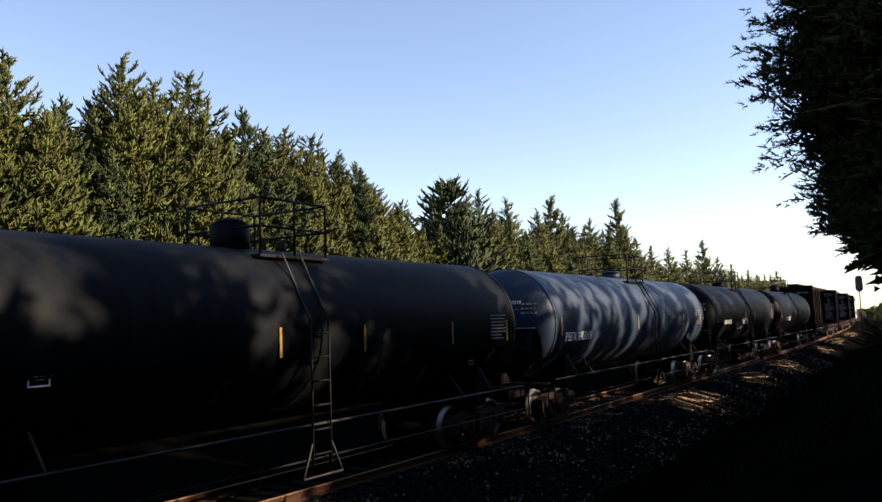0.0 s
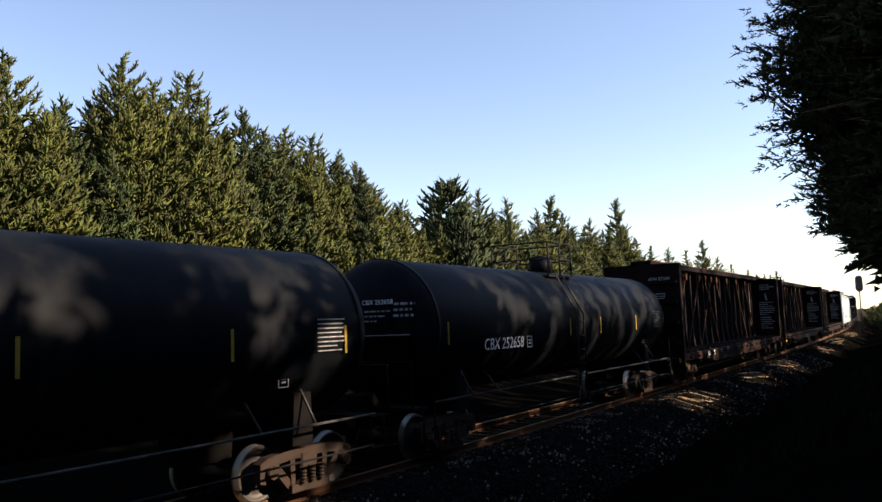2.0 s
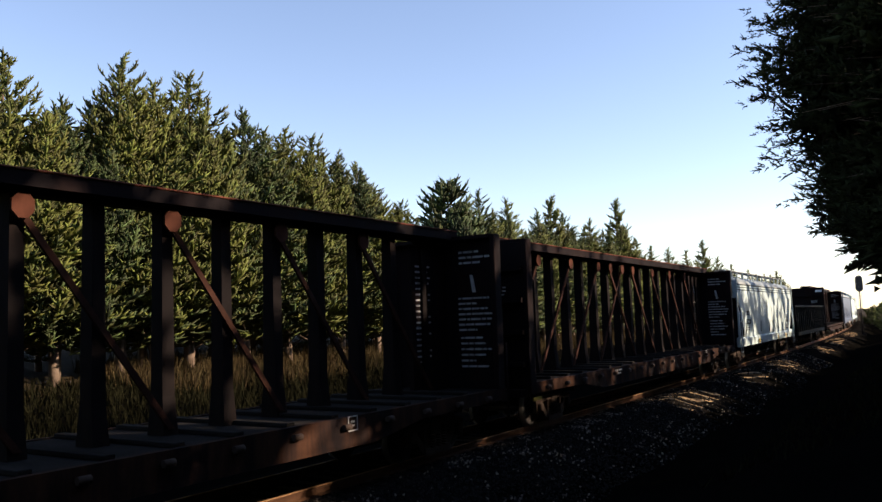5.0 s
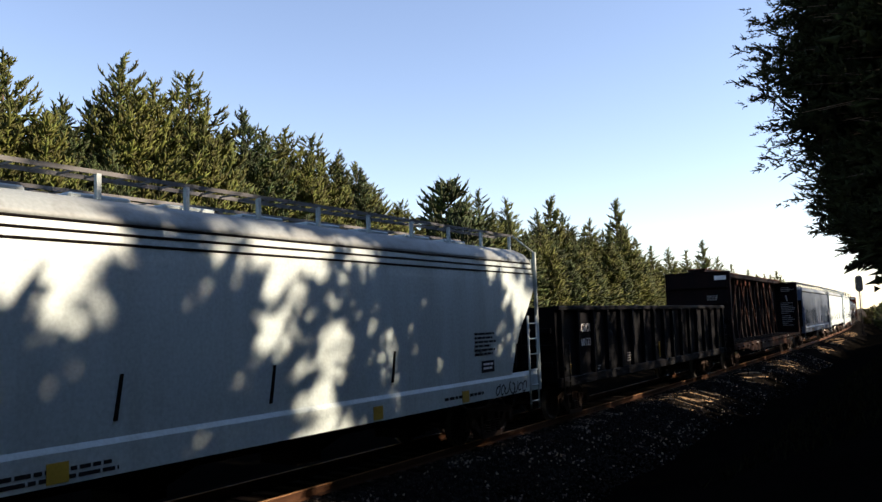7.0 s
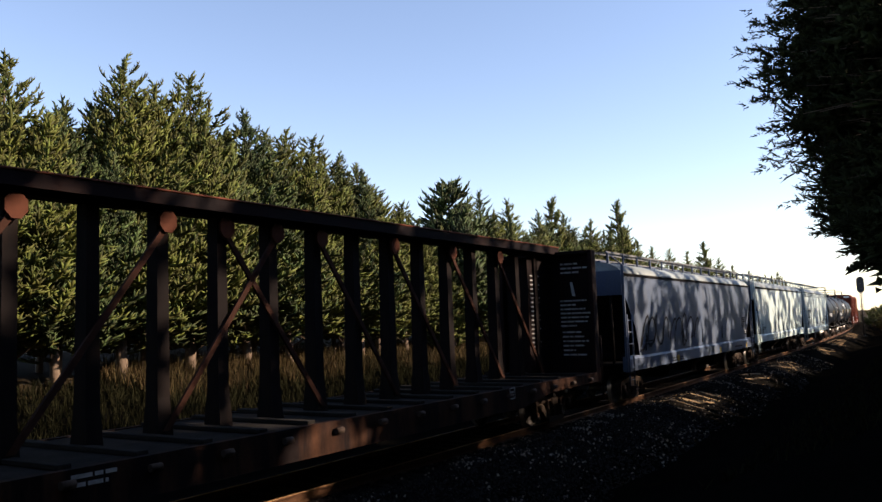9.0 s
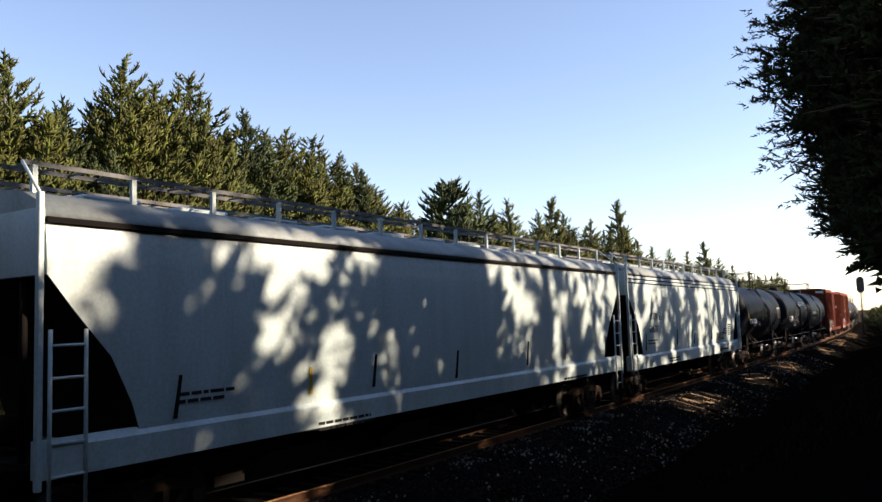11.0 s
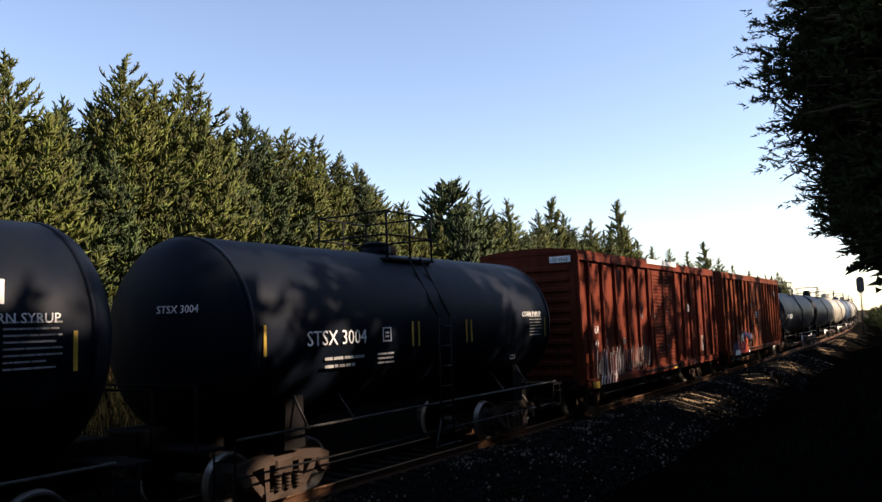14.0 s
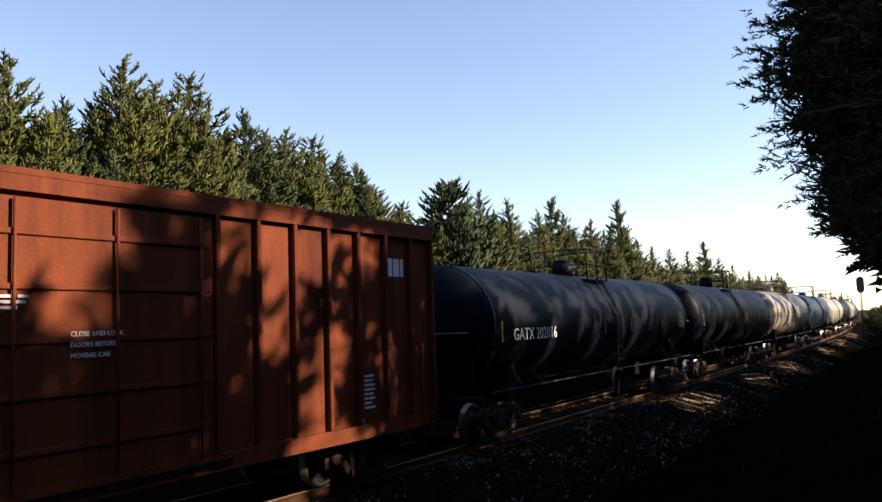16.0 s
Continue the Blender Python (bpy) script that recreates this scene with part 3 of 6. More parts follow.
def far_row():
    """The cedars across the track: the front ones by their tops, others between and behind."""
    tops = ((11.2, 10.6), (13.4, 11.7), (15.2, 10.5), (17.7, 12.85), (19.1, 12.2), (20.7, 12.95), (23.6, 12.05), (24.8, 11.5), (26.1, 11.75), (27.9, 11.75), (29.8, 11.25), (31.2, 10.95), (32.7, 9.9),
            (35.1, 9.45), (40.0, 11.3), (43.8, 11.1), (47.7, 11.05), (52.7, 10.8), (55.1, 11.8), (57.4, 11.15), (63.2, 11.1), (70.4, 13.3), (75.9, 10.4), (81, 9.9), (87.6, 10.2), (96, 10.4), (105.4, 12.0),
            (115, 10.7), (126, 10.1), (143.7, 10.0), (155, 9.6), (168, 10.2), (182, 10.6), (199.9, 12.2), (215, 11.0), (235, 11.6))
    near = [spire_cedar(10.0, r, n, k, 0.78, power=q, leaf=DARK_CEDAR if k == 2 else None, skirt=0.21) for k, (r, n, q) in enumerate(((3.9, 350, 0.80), (3.5, 330, 0.72), (4.2, 370, 0.88), (3.7, 340, 0.76)))]
    middle = [spire_cedar(10.0, r, 220, 40 + k, 0.92, power=0.82, leaf=DARK_CEDAR if k else None, claws=PLAIN_CLAWS) for k, r in enumerate((3.4, 3.7))]
    slim = [spire_cedar(10.0, 3.4, 130, 20 + k, 1.1, power=0.85, leaders=1, plumes=5, claws=PLAIN_CLAWS) for k in range(3)]
    broad = spire_cedar(10.0, 4.2, 150, 70, 1.5, power=0.72, leaders=1, leaf=DARK_CEDAR, taper=0.0, label="dark broad cedar with long upcurled branches")
    gaunt = spire_cedar(10.0, 3.2, 90, 71, 1.15, power=0.95, taper=0.1, leaders=0, plumes=4, label="gaunt cedar with a tall bare-tipped spire")
    rng = random.Random(8)
    used = set()

    def plant(kind, s, l, top):
        base = bank(s, l)
        k = (top - base) / 10.0
        m = Matrix.Translation(track_at(s, l, base - 0.1)) @ pose(0, 0, 0, 0, 0, rng.uniform(0, 360)) @ Matrix.Diagonal((*(min(k, 1.2) * rng.uniform(0.92, 1.08),) * 2, k, 1))
        if kind not in used:
            used.add(kind)
            kind.matrix_basis = m
            return kind
        ob = copy_thing(kind, m)
        ob.matrix_basis = m
        return ob

    for i, (s, top) in enumerate(tops):
        kind = near[i % 4] if s < 36 else middle[i % 2] if s < 75 else slim[i % 3]
        plant(broad if s == 40.0 else gaunt if s in (70.4, 105.4, 55.1) else kind, s, -14, top + 0.15)
    marks, heights = [q for q, _ in tops], [z for _, z in tops]
    for i in range(17):
        s = 11.5 + 1.45 * i + rng.uniform(-0.4, 0.4)
        plant(middle[i % 2], s, -14.9 + rng.uniform(-0.4, 0.4), float(np.interp(s, marks, heights)) - rng.uniform(0.9, 2.6))
    for i in range(30):
        s = 12 + 2.0 * i + rng.uniform(-0.8, 0.8)
        plant(slim[i % 3], s, -16.4 + rng.uniform(-0.6, 0.6), float(np.interp(s, marks, heights)) - rng.uniform(1.3, 2.4))
    for i in range(12):
        s = 37.5 + 3.2 * i + rng.uniform(-0.8, 0.8)
        plant(middle[i % 2], s, -13.4 + rng.uniform(-0.5, 0.5), float(np.interp(s, marks, heights)) - rng.uniform(0.9, 2.2))
    for i in range(34):
        s = 74 + 4.6 * i + rng.uniform(-1.5, 1.5)
        plant(slim[i % 3], s, -14.6 + rng.uniform(-0.8, 0.8), rng.uniform(8.0, 9.6))
    # trees beyond the left of the view, added to cut sky light on the cars
    for i in range(11):
        s = 8.5 - 4.0 * i
        plant(slim[i % 3], s, -14 + 0.6 * i + rng.uniform(-0.5, 0.5), rng.uniform(10, 12))


far_row()

# Gaps in the crowns on the camera's side, by where their sunlight falls on the cars' sides: (along, height, half width, half height).
GAPS = ((4.95, 3.85, 1.35, 0.6), (4.5, 4.0, 1.1, 0.6), (5.5, 3.75, 0.7, 0.6), (5.45, 3.15, 0.3, 0.25), (5.4, 2.68, 0.02, 0.06), (5.4, 4.75, 1.2, 0.25), (8.05, 3.85, -0.2, -0.1), (9.2, 4.15, 0.3, 0.15), (10.3, 4.15, 0.25, 0.15), (8.9, 3.75, 0.0, 0.2),
        (9.75, 3.35, 0.08, 0.2), (9.2, 2.35, -0.05, 0.2), (10.75, 2.2, 0.16, 0.25), (10.3, 1.75, 0.2, 0.2), (10.0, 1.3, 0.55, 0.22), (10.5, 0.95, 0.7, 0.2), (12.05, 2.3, 0.16, 0.4), (12.5, 1.35, 0.18, 0.15), (13.9, 2.0, 0.0, 0.15), (11.6, 4.1, 0.3, 0.2),
        (13.3, 3.3, -0.1, 0.2), (13.0, 2.3, -0.1, 0.2), (16.3, 4.05, 0.3, 0.25), (17.0, 3.7, 0.4, 0.35), (17.7, 3.0, 0.35, 0.35), (9.6, 0.55, 0.42, 0.36), (10.6, 0.1, 0.7, 0.2), (11.6, 0.46, 0.3, 0.1),
        (36.5, 8.7, 4.0, 0.9), (30.8, -1.0, 2.4, 0.6), (40.3, -1.0, 1.2, 0.6), (51.0, -1.0, 3.4, 0.7), (71.5, -1.0, 3.6, 0.7), (86, -0.9, 6, 0.6), (110, -0.9, 8, 0.6))


def sunlit(points):
    """Whether sunlight through these places should reach the cars' side."""
    d = (points[:, 0] - (TRACK_X + 1.55)) / SUN_WAY.x
    s, z = points[:, 1] - d * SUN_WAY.y, points[:, 2] - d * SUN_WAY.z
    free = np.zeros(len(points), bool)
    ragged = np.array([1 + 1.1 * noise.noise(Vector((q * 3.4, r * 2.6, 1.1))) for q, r in zip(s, z)])
    for a, b, wa, wb in GAPS:
        free |= ((s - a) / (wa + 0.42)) ** 2 + ((z - b) / (wb + 0.42)) ** 2 < ragged
    for i in range(len(points)):
        grain = noise.noise(Vector((s[i] * 2.3 + z[i] * 0.5, z[i] * 0.40, 7.7)))
        if (s[i] > 18.8 and z[i] > 0.5 and grain > 0.12) or (s[i] > 3 and z[i] > 4.75 and grain > 0.0):
            free[i] = True
    return free


def near_row():
    """The cedars on the camera's side, which shade the track."""
    rng = random.Random(4)
    spots = [(4.2 + rng.uniform(-0.5, 0.5), -5 + 2.9 * i + rng.uniform(-0.6, 0.6), rng.uniform(13.4, 15.2), rng.uniform(3.3, 3.9), 1900, 0.9) for i in range(8)]
    # unseen trees behind the camera, added to hold sky light off the cars
    spots += [(3.9 - 0.7 * min(i, 6) + rng.uniform(-0.5, 0.5), -8 - 3.0 * i + rng.uniform(-0.6, 0.6), rng.uniform(13.0, 15.2), rng.uniform(3.2, 3.8), 500, 1.4) for i in range(15)]
    spots += [(4.4 + rng.uniform(-0.6, 0.6) - 0.0003 * (20 + 3.3 * i) ** 2, 20 + 3.3 * i + rng.uniform(-0.8, 0.8), rng.uniform(13.0, 15.2), rng.uniform(3.2, 3.8), 1500 if i < 12 else 950, 0.66 if i < 12 else 0.95) for i in range(22)]
    # a second unseen row, added to close light leaks through the first
    spots += [(8.6 + rng.uniform(-0.8, 0.8), -6 + 4.4 * i + rng.uniform(-0.8, 0.8), rng.uniform(13.0, 15.2), rng.uniform(3.2, 3.8), 800, 1.0) for i in range(15)]
    for k, (x, y, height, radius, count, size) in enumerate(spots):
        g = np.random.default_rng(100 + k)
        base = bank(y, x - track_at(y).x)
        tree = tagged(new("cedar_tree"), "dense cedar tree out of view, shading the track", "tree", "cedars along the railway")
        tree.location = (x, y, base - 0.1)
        part("trunk", trunk_mesh(height, g, foot=0.3, thick=0.2), None, tree, "brown fibrous trunk with limbs")
        p, w, s, _ = cedar_points(height, radius, count, g, size, 0.03, 0.55)
        spot = p + np.array(tree.location)
        keep = ~sunlit(spot) & ~((spot[:, 0] < 1.6 - 0.04 * spot[:, 1]) & (spot[:, 1] < 26) & (spot[:, 1] > -4.5))
        part("crown", crown_mesh("crown", p[keep], w[keep], s[keep], g, FAT_SPRAYS, leaf=BOUNCE_CEDAR), None, tree)


def overhanging_cedar(x, y, height):
    """The broad dark cedar that leans out over the shoulder: long feathered boughs round a dense heart."""
    g = np.random.default_rng(77)
    base = bank(y, x - track_at(y).x)
    tree = tagged(new("cedar_tree"), "broad dark cedar overhanging the track's shoulder", "tree", "cedars along the railway")
    tree.location = (x, y, base - 0.1)
    bm = new_bm()
    spots, ways, sizes, kinds = [], [], [], []
    bar(bm, (0, 0, -0.3), (0.1, 0.1, height * 0.55), 0.28, 10, 0.16)
    bar(bm, (0.1, 0.1, height * 0.55), (0, 0, height * 0.95), 0.16, 8, 0.03)

    def spread(tip):
        return float(np.interp(tip, (3.6, 4.0, 4.6, 5.4, 6.3, 7.3, 8.3, 9.2, 10.0, 15.5), (2.3, 2.85, 3.5, 3.9, 4.15, 4.6, 4.65, 4.6, 3.95, 0.5)))

    # the heart
    for i in range(360):
        tip = 4.05 + 11.3 * g.random() ** 1.5
        reach = spread(tip) * g.uniform(0.74, 0.95)
        a = g.uniform(0, math.tau) if i % 3 == 0 else math.pi + g.normal() * 0.8
        out = np.array((math.cos(a), math.sin(a), 0.0))
        rise = g.uniform(0.10, 0.42)
        z0 = max(0.6, tip - base - rise * reach)
        bar(bm, (0, 0, z0), tuple(out * reach * 0.62 + np.array((0, 0, z0 + rise * reach * 0.5))), 0.05, 5, 0.012)
        n = 64
        t = g.uniform(0.05, 1.0, n) ** 0.62
        axis = out[None] * (t * reach)[:, None]
        axis[:, 2] = z0 + rise * reach * t ** 1.3
        axis += g.normal(size=axis.shape) * (0.07 + 0.26 * (1.05 - t))[:, None]
        spots.append(axis)
        ways.append(out[None] * 0.9 + np.array((0, 0, 0.25))[None] + g.normal(size=axis.shape) * 0.5)
        sizes.append(np.where(t < 0.85, 0.55, 0.36) * g.uniform(0.6, 1.2, n))
        kinds.append(np.where(t < 0.8, 4, 0) + g.integers(0, 4, n))
    # feathered boughs: twigs to both sides, shorter towards the tip, in uneven tiers
    for i in range(230):
        tip = 3.95 + 7.0 * (i + g.random()) / 230
        tip += 0.16 * math.sin(tip * 9.0)
        reach = spread(tip) * (g.uniform(0.84, 1.0) if i % 6 else g.uniform(1.0, 1.1))
        a = math.pi + g.normal() * 0.75
        out = np.array((math.cos(a), math.sin(a), 0.0))
        across = np.array((-out[1], out[0], 0.0))
        drop, lift = g.uniform(-0.05, 0.22), g.uniform(0.05, 0.28)
        z1 = tip - base
        for k in range(22):
            t = 0.55 + 0.45 * (k + g.random()) / 22
            mid = out * reach * t + np.array((0, 0, z1 + drop * reach * (1 - t) + lift * max(0.0, t - 0.75) * 1.2 - 0.12))
            length = (0.10 + 0.85 * (1.05 - t)) * g.uniform(0.6, 1.1)
            way = out * 0.95 + across * (-1) ** k * g.uniform(0.35, 0.9) + np.array((0, 0, g.uniform(-0.1, 0.45)))
            way /= np.linalg.norm(way)
            m = max(2, int(length / 0.13))
            q = (np.arange(m) + 0.4) / m
            spots.append(mid[None] + way[None] * (q * length)[:, None] + g.normal(size=(m, 3)) * 0.025)
            ways.append(way[None] + g.normal(size=(m, 3)) * 0.42 + np.array((0, 0, 0.15))[None])
            sizes.append(g.uniform(0.2, 0.36, m) * (1.25 - 0.45 * t))
            kinds.append(g.integers(0, 8 if t < 0.8 else 4, m))
        bar(bm, tuple(out * reach * 0.3 + np.array((0, 0, z1 + drop * reach * 0.6 - 0.12))), tuple(out * reach * 0.8 + np.array((0, 0, z1 + drop * reach * 0.2 - 0.12))), 0.02, 5, 0.006)
    part("trunk", bm, BARK, tree, "thick trunk with rising boughs")
    p, w, s, k = np.concatenate(spots), np.concatenate(ways), np.concatenate(sizes), np.concatenate(kinds)
    keep = ~sunlit(p + np.array(tree.location))
    part("crown", crown_mesh("crown", p[keep], w[keep], s[keep], g, SPRAYS + FAT_SPRAYS, k[keep], BACKLIT_CEDAR), None, tree, "dense dark sprays")


overhanging_cedar(1.15, 18.0, 15.5)
near_row()


def grass(name, count, s0, s1, l0, l1, tall, label, seed, mat):
    """Tufts of dry blades on the banks."""
    rng = np.random.default_rng(seed)
    verts, faces = [], []
    for i in range(count):
        s, l = rng.uniform(s0, s1), rng.uniform(l0, l1)
        p = np.array(track_at(s, l, bank(s, l)))
        for b in range(3):
            a, h = rng.uniform(0, math.tau), tall * rng.uniform(0.5, 1.2)
            side = np.array((math.cos(a), math.sin(a), 0)) * 0.018
            bend = np.array((rng.normal() * 0.3 * h, rng.normal() * 0.3 * h, h))
            q = p + rng.normal(size=3) * (0.05, 0.05, 0)
            k = len(verts)
            verts += [q - side, q + side, q + bend * 0.55 + side * 0.7, q + bend * 0.55 - side * 0.7, q + bend]
            faces += [(k, k + 1, k + 2, k + 3), (k + 3, k + 2, k + 4)]
    me = bpy.data.meshes.new(name)
    me.from_pydata([tuple(v) for v in verts], [], faces)
    me.materials.append(mat)
    return tagged(new(name, me), label, "grass", kind="stuff")


grass("dry_grass", 8000, 17, 70, -16, -11.4, 0.7, "dry straw-coloured grass between track and trees", 31, GRASS)
grass("undergrowth", 6000, 7, 45, -13.5, -8.6, 0.5, "dark tangled undergrowth below the cedars", 33, WEED)
grass("weeds", 1200, 14, 60, 6.6, 9.8, 0.22, "dark shaded weeds on the bank", 32, WEED)


def brush():
    """Low cedar brush farther along the camera's side."""
    rng = random.Random(12)
    first = cedar(3.0, 1.6, 500, 61, 0.6, label="low dark cedar bush beside the track")
    for i in range(16):
        s, l = 45 + 5.5 * i + rng.uniform(-2, 2), rng.uniform(9.8, 12.0) - 0.02 * 5.5 * i
        m = Matrix.Translation(track_at(s, l, bank(s, l) - 0.1)) @ pose(0, 0, 0, 0, 0, rng.uniform(0, 360)) @ Matrix.Diagonal((*(rng.uniform(0.45, 0.7) if s < 90 else rng.uniform(0.8, 1.4),) * 3, 1))
        if i == 0:
            first.matrix_basis = m
        else:
            copy_thing(first, m).matrix_basis = m
    for i in range(14):
        s, l = 136 + 6.5 * i + rng.uniform(-2, 2), rng.uniform(4.6, 8.5)
        m = Matrix.Translation(track_at(s, l, bank(s, l) - 0.1)) @ pose(0, 0, 0, 0, 0, rng.uniform(0, 360)) @ Matrix.Diagonal((*(rng.uniform(0.9, 1.35),) * 3, 1))
        copy_thing(first, m).matrix_basis = m


brush()


def signal_mast(s, l):
    """A tall railway signal: mast, oval target, hooded lamps."""
    p = track_at(s, l, 0)
    sig = tagged(new("railway_signal"), "black railway signal with an oval target on a mast", "railway signal")
    sig.matrix_basis = pose(p.x, p.y, -0.9, 0, 0, heading(s) - 90)
    part("mast", bar(new_bm(), (0, 0, 0), (0, 0, 7.2), 0.09, 10, 0.07), SIGNAL_BLACK, sig)
    part("footing", box(new_bm(), -0.4, 0.4, -0.4, 0.4, -0.2, 0.25, 0.03), CAST_STEEL, sig)
    n = 28
    ring = [(0.46 * math.cos(i * math.tau / n), 6.95 + (0.62 if math.sin(i * math.tau / n) > 0 else -0.62) + 0.46 * math.sin(i * math.tau / n)) for i in range(n)]
    target = part("target", prism(new_bm(), ring, -0.16, -0.12), SIGNAL_BLACK, sig, "black oval target plate")
    for z in (6.35, 6.95, 7.55):
        bm = new_bm()
        m = 14
        skin(bm, [[(0.15 * math.cos(i * math.pi / (m - 1)), y, z + 0.15 * math.sin(i * math.pi / (m - 1))) for i in range(m)] for y in (-0.16, -0.48)], closed=False)
        part("lamp_hood", bm, SIGNAL_BLACK, target)
        part("lamp_lens", bar(new_bm(), (0, -0.17, z), (0, -0.155, z), 0.11, 14), SIGNAL_BLACK, target)
    ladder_bm = [bar(new_bm(), (x, 0.22, 0.3), (x, 0.22, 7.4), 0.02, 6) for x in (-0.18, 0.18)]
    for bm in ladder_bm:
        part("ladder_stile", bm, SIGNAL_BLACK, sig)
    for i in range(20):
        part("rung", bar(new_bm(), (-0.18, 0.22, 0.6 + 0.34 * i), (0.18, 0.22, 0.6 + 0.34 * i), 0.014, 5), SIGNAL_BLACK, sig)


signal_mast(120, 3.0)


# ---- railway cars: x runs rearward along the car, -y is the camera's side, z = 0 is the rail top ----
WHEEL_R = 0.4572


def wheel_mesh():
    profile = ((0.0, -0.07), (0.10, -0.075), (0.12, -0.05), (0.30, -0.005), (0.385, -0.02), (0.395, -0.062), (WHEEL_R, -0.066), (WHEEL_R + 0.002, 0.045),
               (WHEEL_R + 0.027, 0.052), (WHEEL_R + 0.022, 0.075), (0.39, 0.075), (0.37, 0.03), (0.13, 0.045), (0.10, 0.07), (0.0, 0.07))
    n = 28
    bm = new_bm()
    skin(bm, [[(r * math.cos(i * math.tau / n), y, r * math.sin(i * math.tau / n)) for i in range(n)] for r, y in profile[1:-1]], smooth=True)
    me = mesh_of("wheel", bm, WHEEL_STEEL)
    me.materials.append(TREAD)
    for p in me.polygons:
        c = p.center
        if WHEEL_R - 0.02 < math.hypot(c.x, c.z) < WHEEL_R + 0.02 and abs(c.y) < 0.05:
            p.material_index = 1
    return me


def side_frame_mesh():
    """A cast truck side: arched top member, sloping tension members, columns and pedestals, open between them."""
    bm = new_bm()
    prism(bm, ((-1.12, 0.58), (-1.12, 0.66), (-0.95, 0.74), (-0.40, 0.80), (0.40, 0.80), (0.95, 0.74), (1.12, 0.66), (1.12, 0.58), (0.80, 0.60), (0.40, 0.64), (-0.40, 0.64), (-0.80, 0.60)), -0.09, 0.09)
    prism(bm, ((-0.46, 0.10), (-0.46, 0.23), (0.46, 0.23), (0.46, 0.10)), -0.14, 0.12)
    for k in (-1, 1):
        prism(bm, ((k * 1.12, 0.36), (k * 1.12, 0.581), (k * 1.02, 0.581), (k * 1.0, 0.33)), -0.085, 0.085)
        prism(bm, ((k * 0.80, 0.50), (k * 0.80, 0.601), (k * 0.70, 0.601), (k * 0.36, 0.231), (k * 0.36, 0.16), (k * 0.48, 0.16)), -0.08, 0.08)
        prism(bm, ((k * 0.34, 0.231), (k * 0.34, 0.641), (k * 0.46, 0.641), (k * 0.43, 0.231)), -0.10, 0.10)
    return mesh_of("side_frame", bm, CAST_STEEL)


def spring_mesh():
    bm = new_bm()
    for k in range(5):
        bar(bm, (0, 0, 0.26 + 0.055 * k), (0, 0, 0.295 + 0.055 * k), 0.062, 10)
    return mesh_of("spring", bm, CAST_STEEL)


WHEEL, SIDE_FRAME, SPRING = wheel_mesh(), side_frame_mesh(), spring_mesh()
CAP = mesh_of("bearing_cap", bar(new_bm(), (0, 0.10, 0), (0, -0.07, 0), 0.125, 14, 0.10), CAST_STEEL)
AXLE = mesh_of("wheelset", bar(new_bm(), (0, -1.04, 0), (0, 1.04, 0), 0.085, 12), WHEEL_STEEL)
BOLSTER = mesh_of("truck_bolster", box(new_bm(), -0.2, 0.2, -1.12, 1.12, 0.40, 0.72, 0.03), CAST_STEEL)
KNUCKLE = mesh_of("coupler", prism(new_bm(), ((-0.7, 0.80), (-0.7, 0.98), (0.10, 0.98), (0.12, 1.03), (0.36, 1.03), (0.40, 0.94), (0.36, 0.74), (0.12, 0.74), (0.10, 0.80)), -0.11, 0.11), CAST_STEEL)


def hose_mesh():
    bm = new_bm()
    pts = [(0.05, 0.25, 0.75), (0.16, 0.27, 0.62), (0.26, 0.24, 0.42), (0.40, 0.16, 0.34)]
    for a, b in zip(pts, pts[1:]):
        bar(bm, a, b, 0.025, 6)
    return mesh_of("air_hose", bm, BLACK_PAINT)


HOSE = hose_mesh()
WHEELSETS = []


def running_gear(car, length, centers, reach=0.55):
    """Two trucks with keyed wheelsets, couplers and hoses; centers: trucks' distance from the car's middle."""
    for c in (-centers, centers):
        part("truck_bolster", BOLSTER, None, car, at=pose(c, 0, 0))
        for y in (-1.0, 1.0):
            frame_ob = part("side_frame", SIDE_FRAME, None, car, "rusty cast steel truck side frame", at=pose(c, y, 0, 0, 0, 0 if y < 0 else 180))
            for k in (-0.22, 0, 0.22):
                part("spring", SPRING, None, frame_ob, at=pose(k, -0.16, -0.02))
            for k in (-0.89, 0.89):
                part("bearing_cap", CAP, None, frame_ob, at=pose(k, -0.10, WHEEL_R + 0.04))
        for k in (-0.89, 0.89):
            axle = part("wheelset", AXLE, None, car, at=pose(c + k, 0, WHEEL_R))
            WHEELSETS.append((axle, c + k))
            for y in (-0.7525, 0.7525):
                part("wheel", WHEEL, None, axle, "worn steel wheel with a bright tread", at=pose(0, y, 0, 0, 0, 0 if y < 0 else 180))
    for k in (-1, 1):
        part("coupler", KNUCKLE, None, car, "rusty knuckle coupler", at=pose(k * (length / 2 + reach - 0.36), 0, 0, 0, 0, 0 if k > 0 else 180))
        part("air_hose", HOSE, None, car, at=pose(k * (length / 2 + reach - 0.55), 0, 0, 0, 0, 0 if k > 0 else 180))


def lettering(car, text, x, z, size, y, mat=None, lean=0.0, squeeze=1.0, face="side"):
    cu = bpy.data.curves.new("lettering", "FONT")
    cu.body, cu.size, cu.extrude, cu.resolution_u = text, size * 1.4, 0.003, 2
    cu.shear = lean
    cu.materials.append(mat or WHITE_PAINT)
    ob = new("lettering", cu)
    ob.parent = car
    ob.matrix_basis = pose(x, y, z, 90, 0, 0 if face == "side" else -90) @ Matrix.Diagonal((squeeze, 1, 1, 1))
    return tagged(ob, ("white" if (mat or WHITE_PAINT) is WHITE_PAINT else "black") + " stencilled lettering")


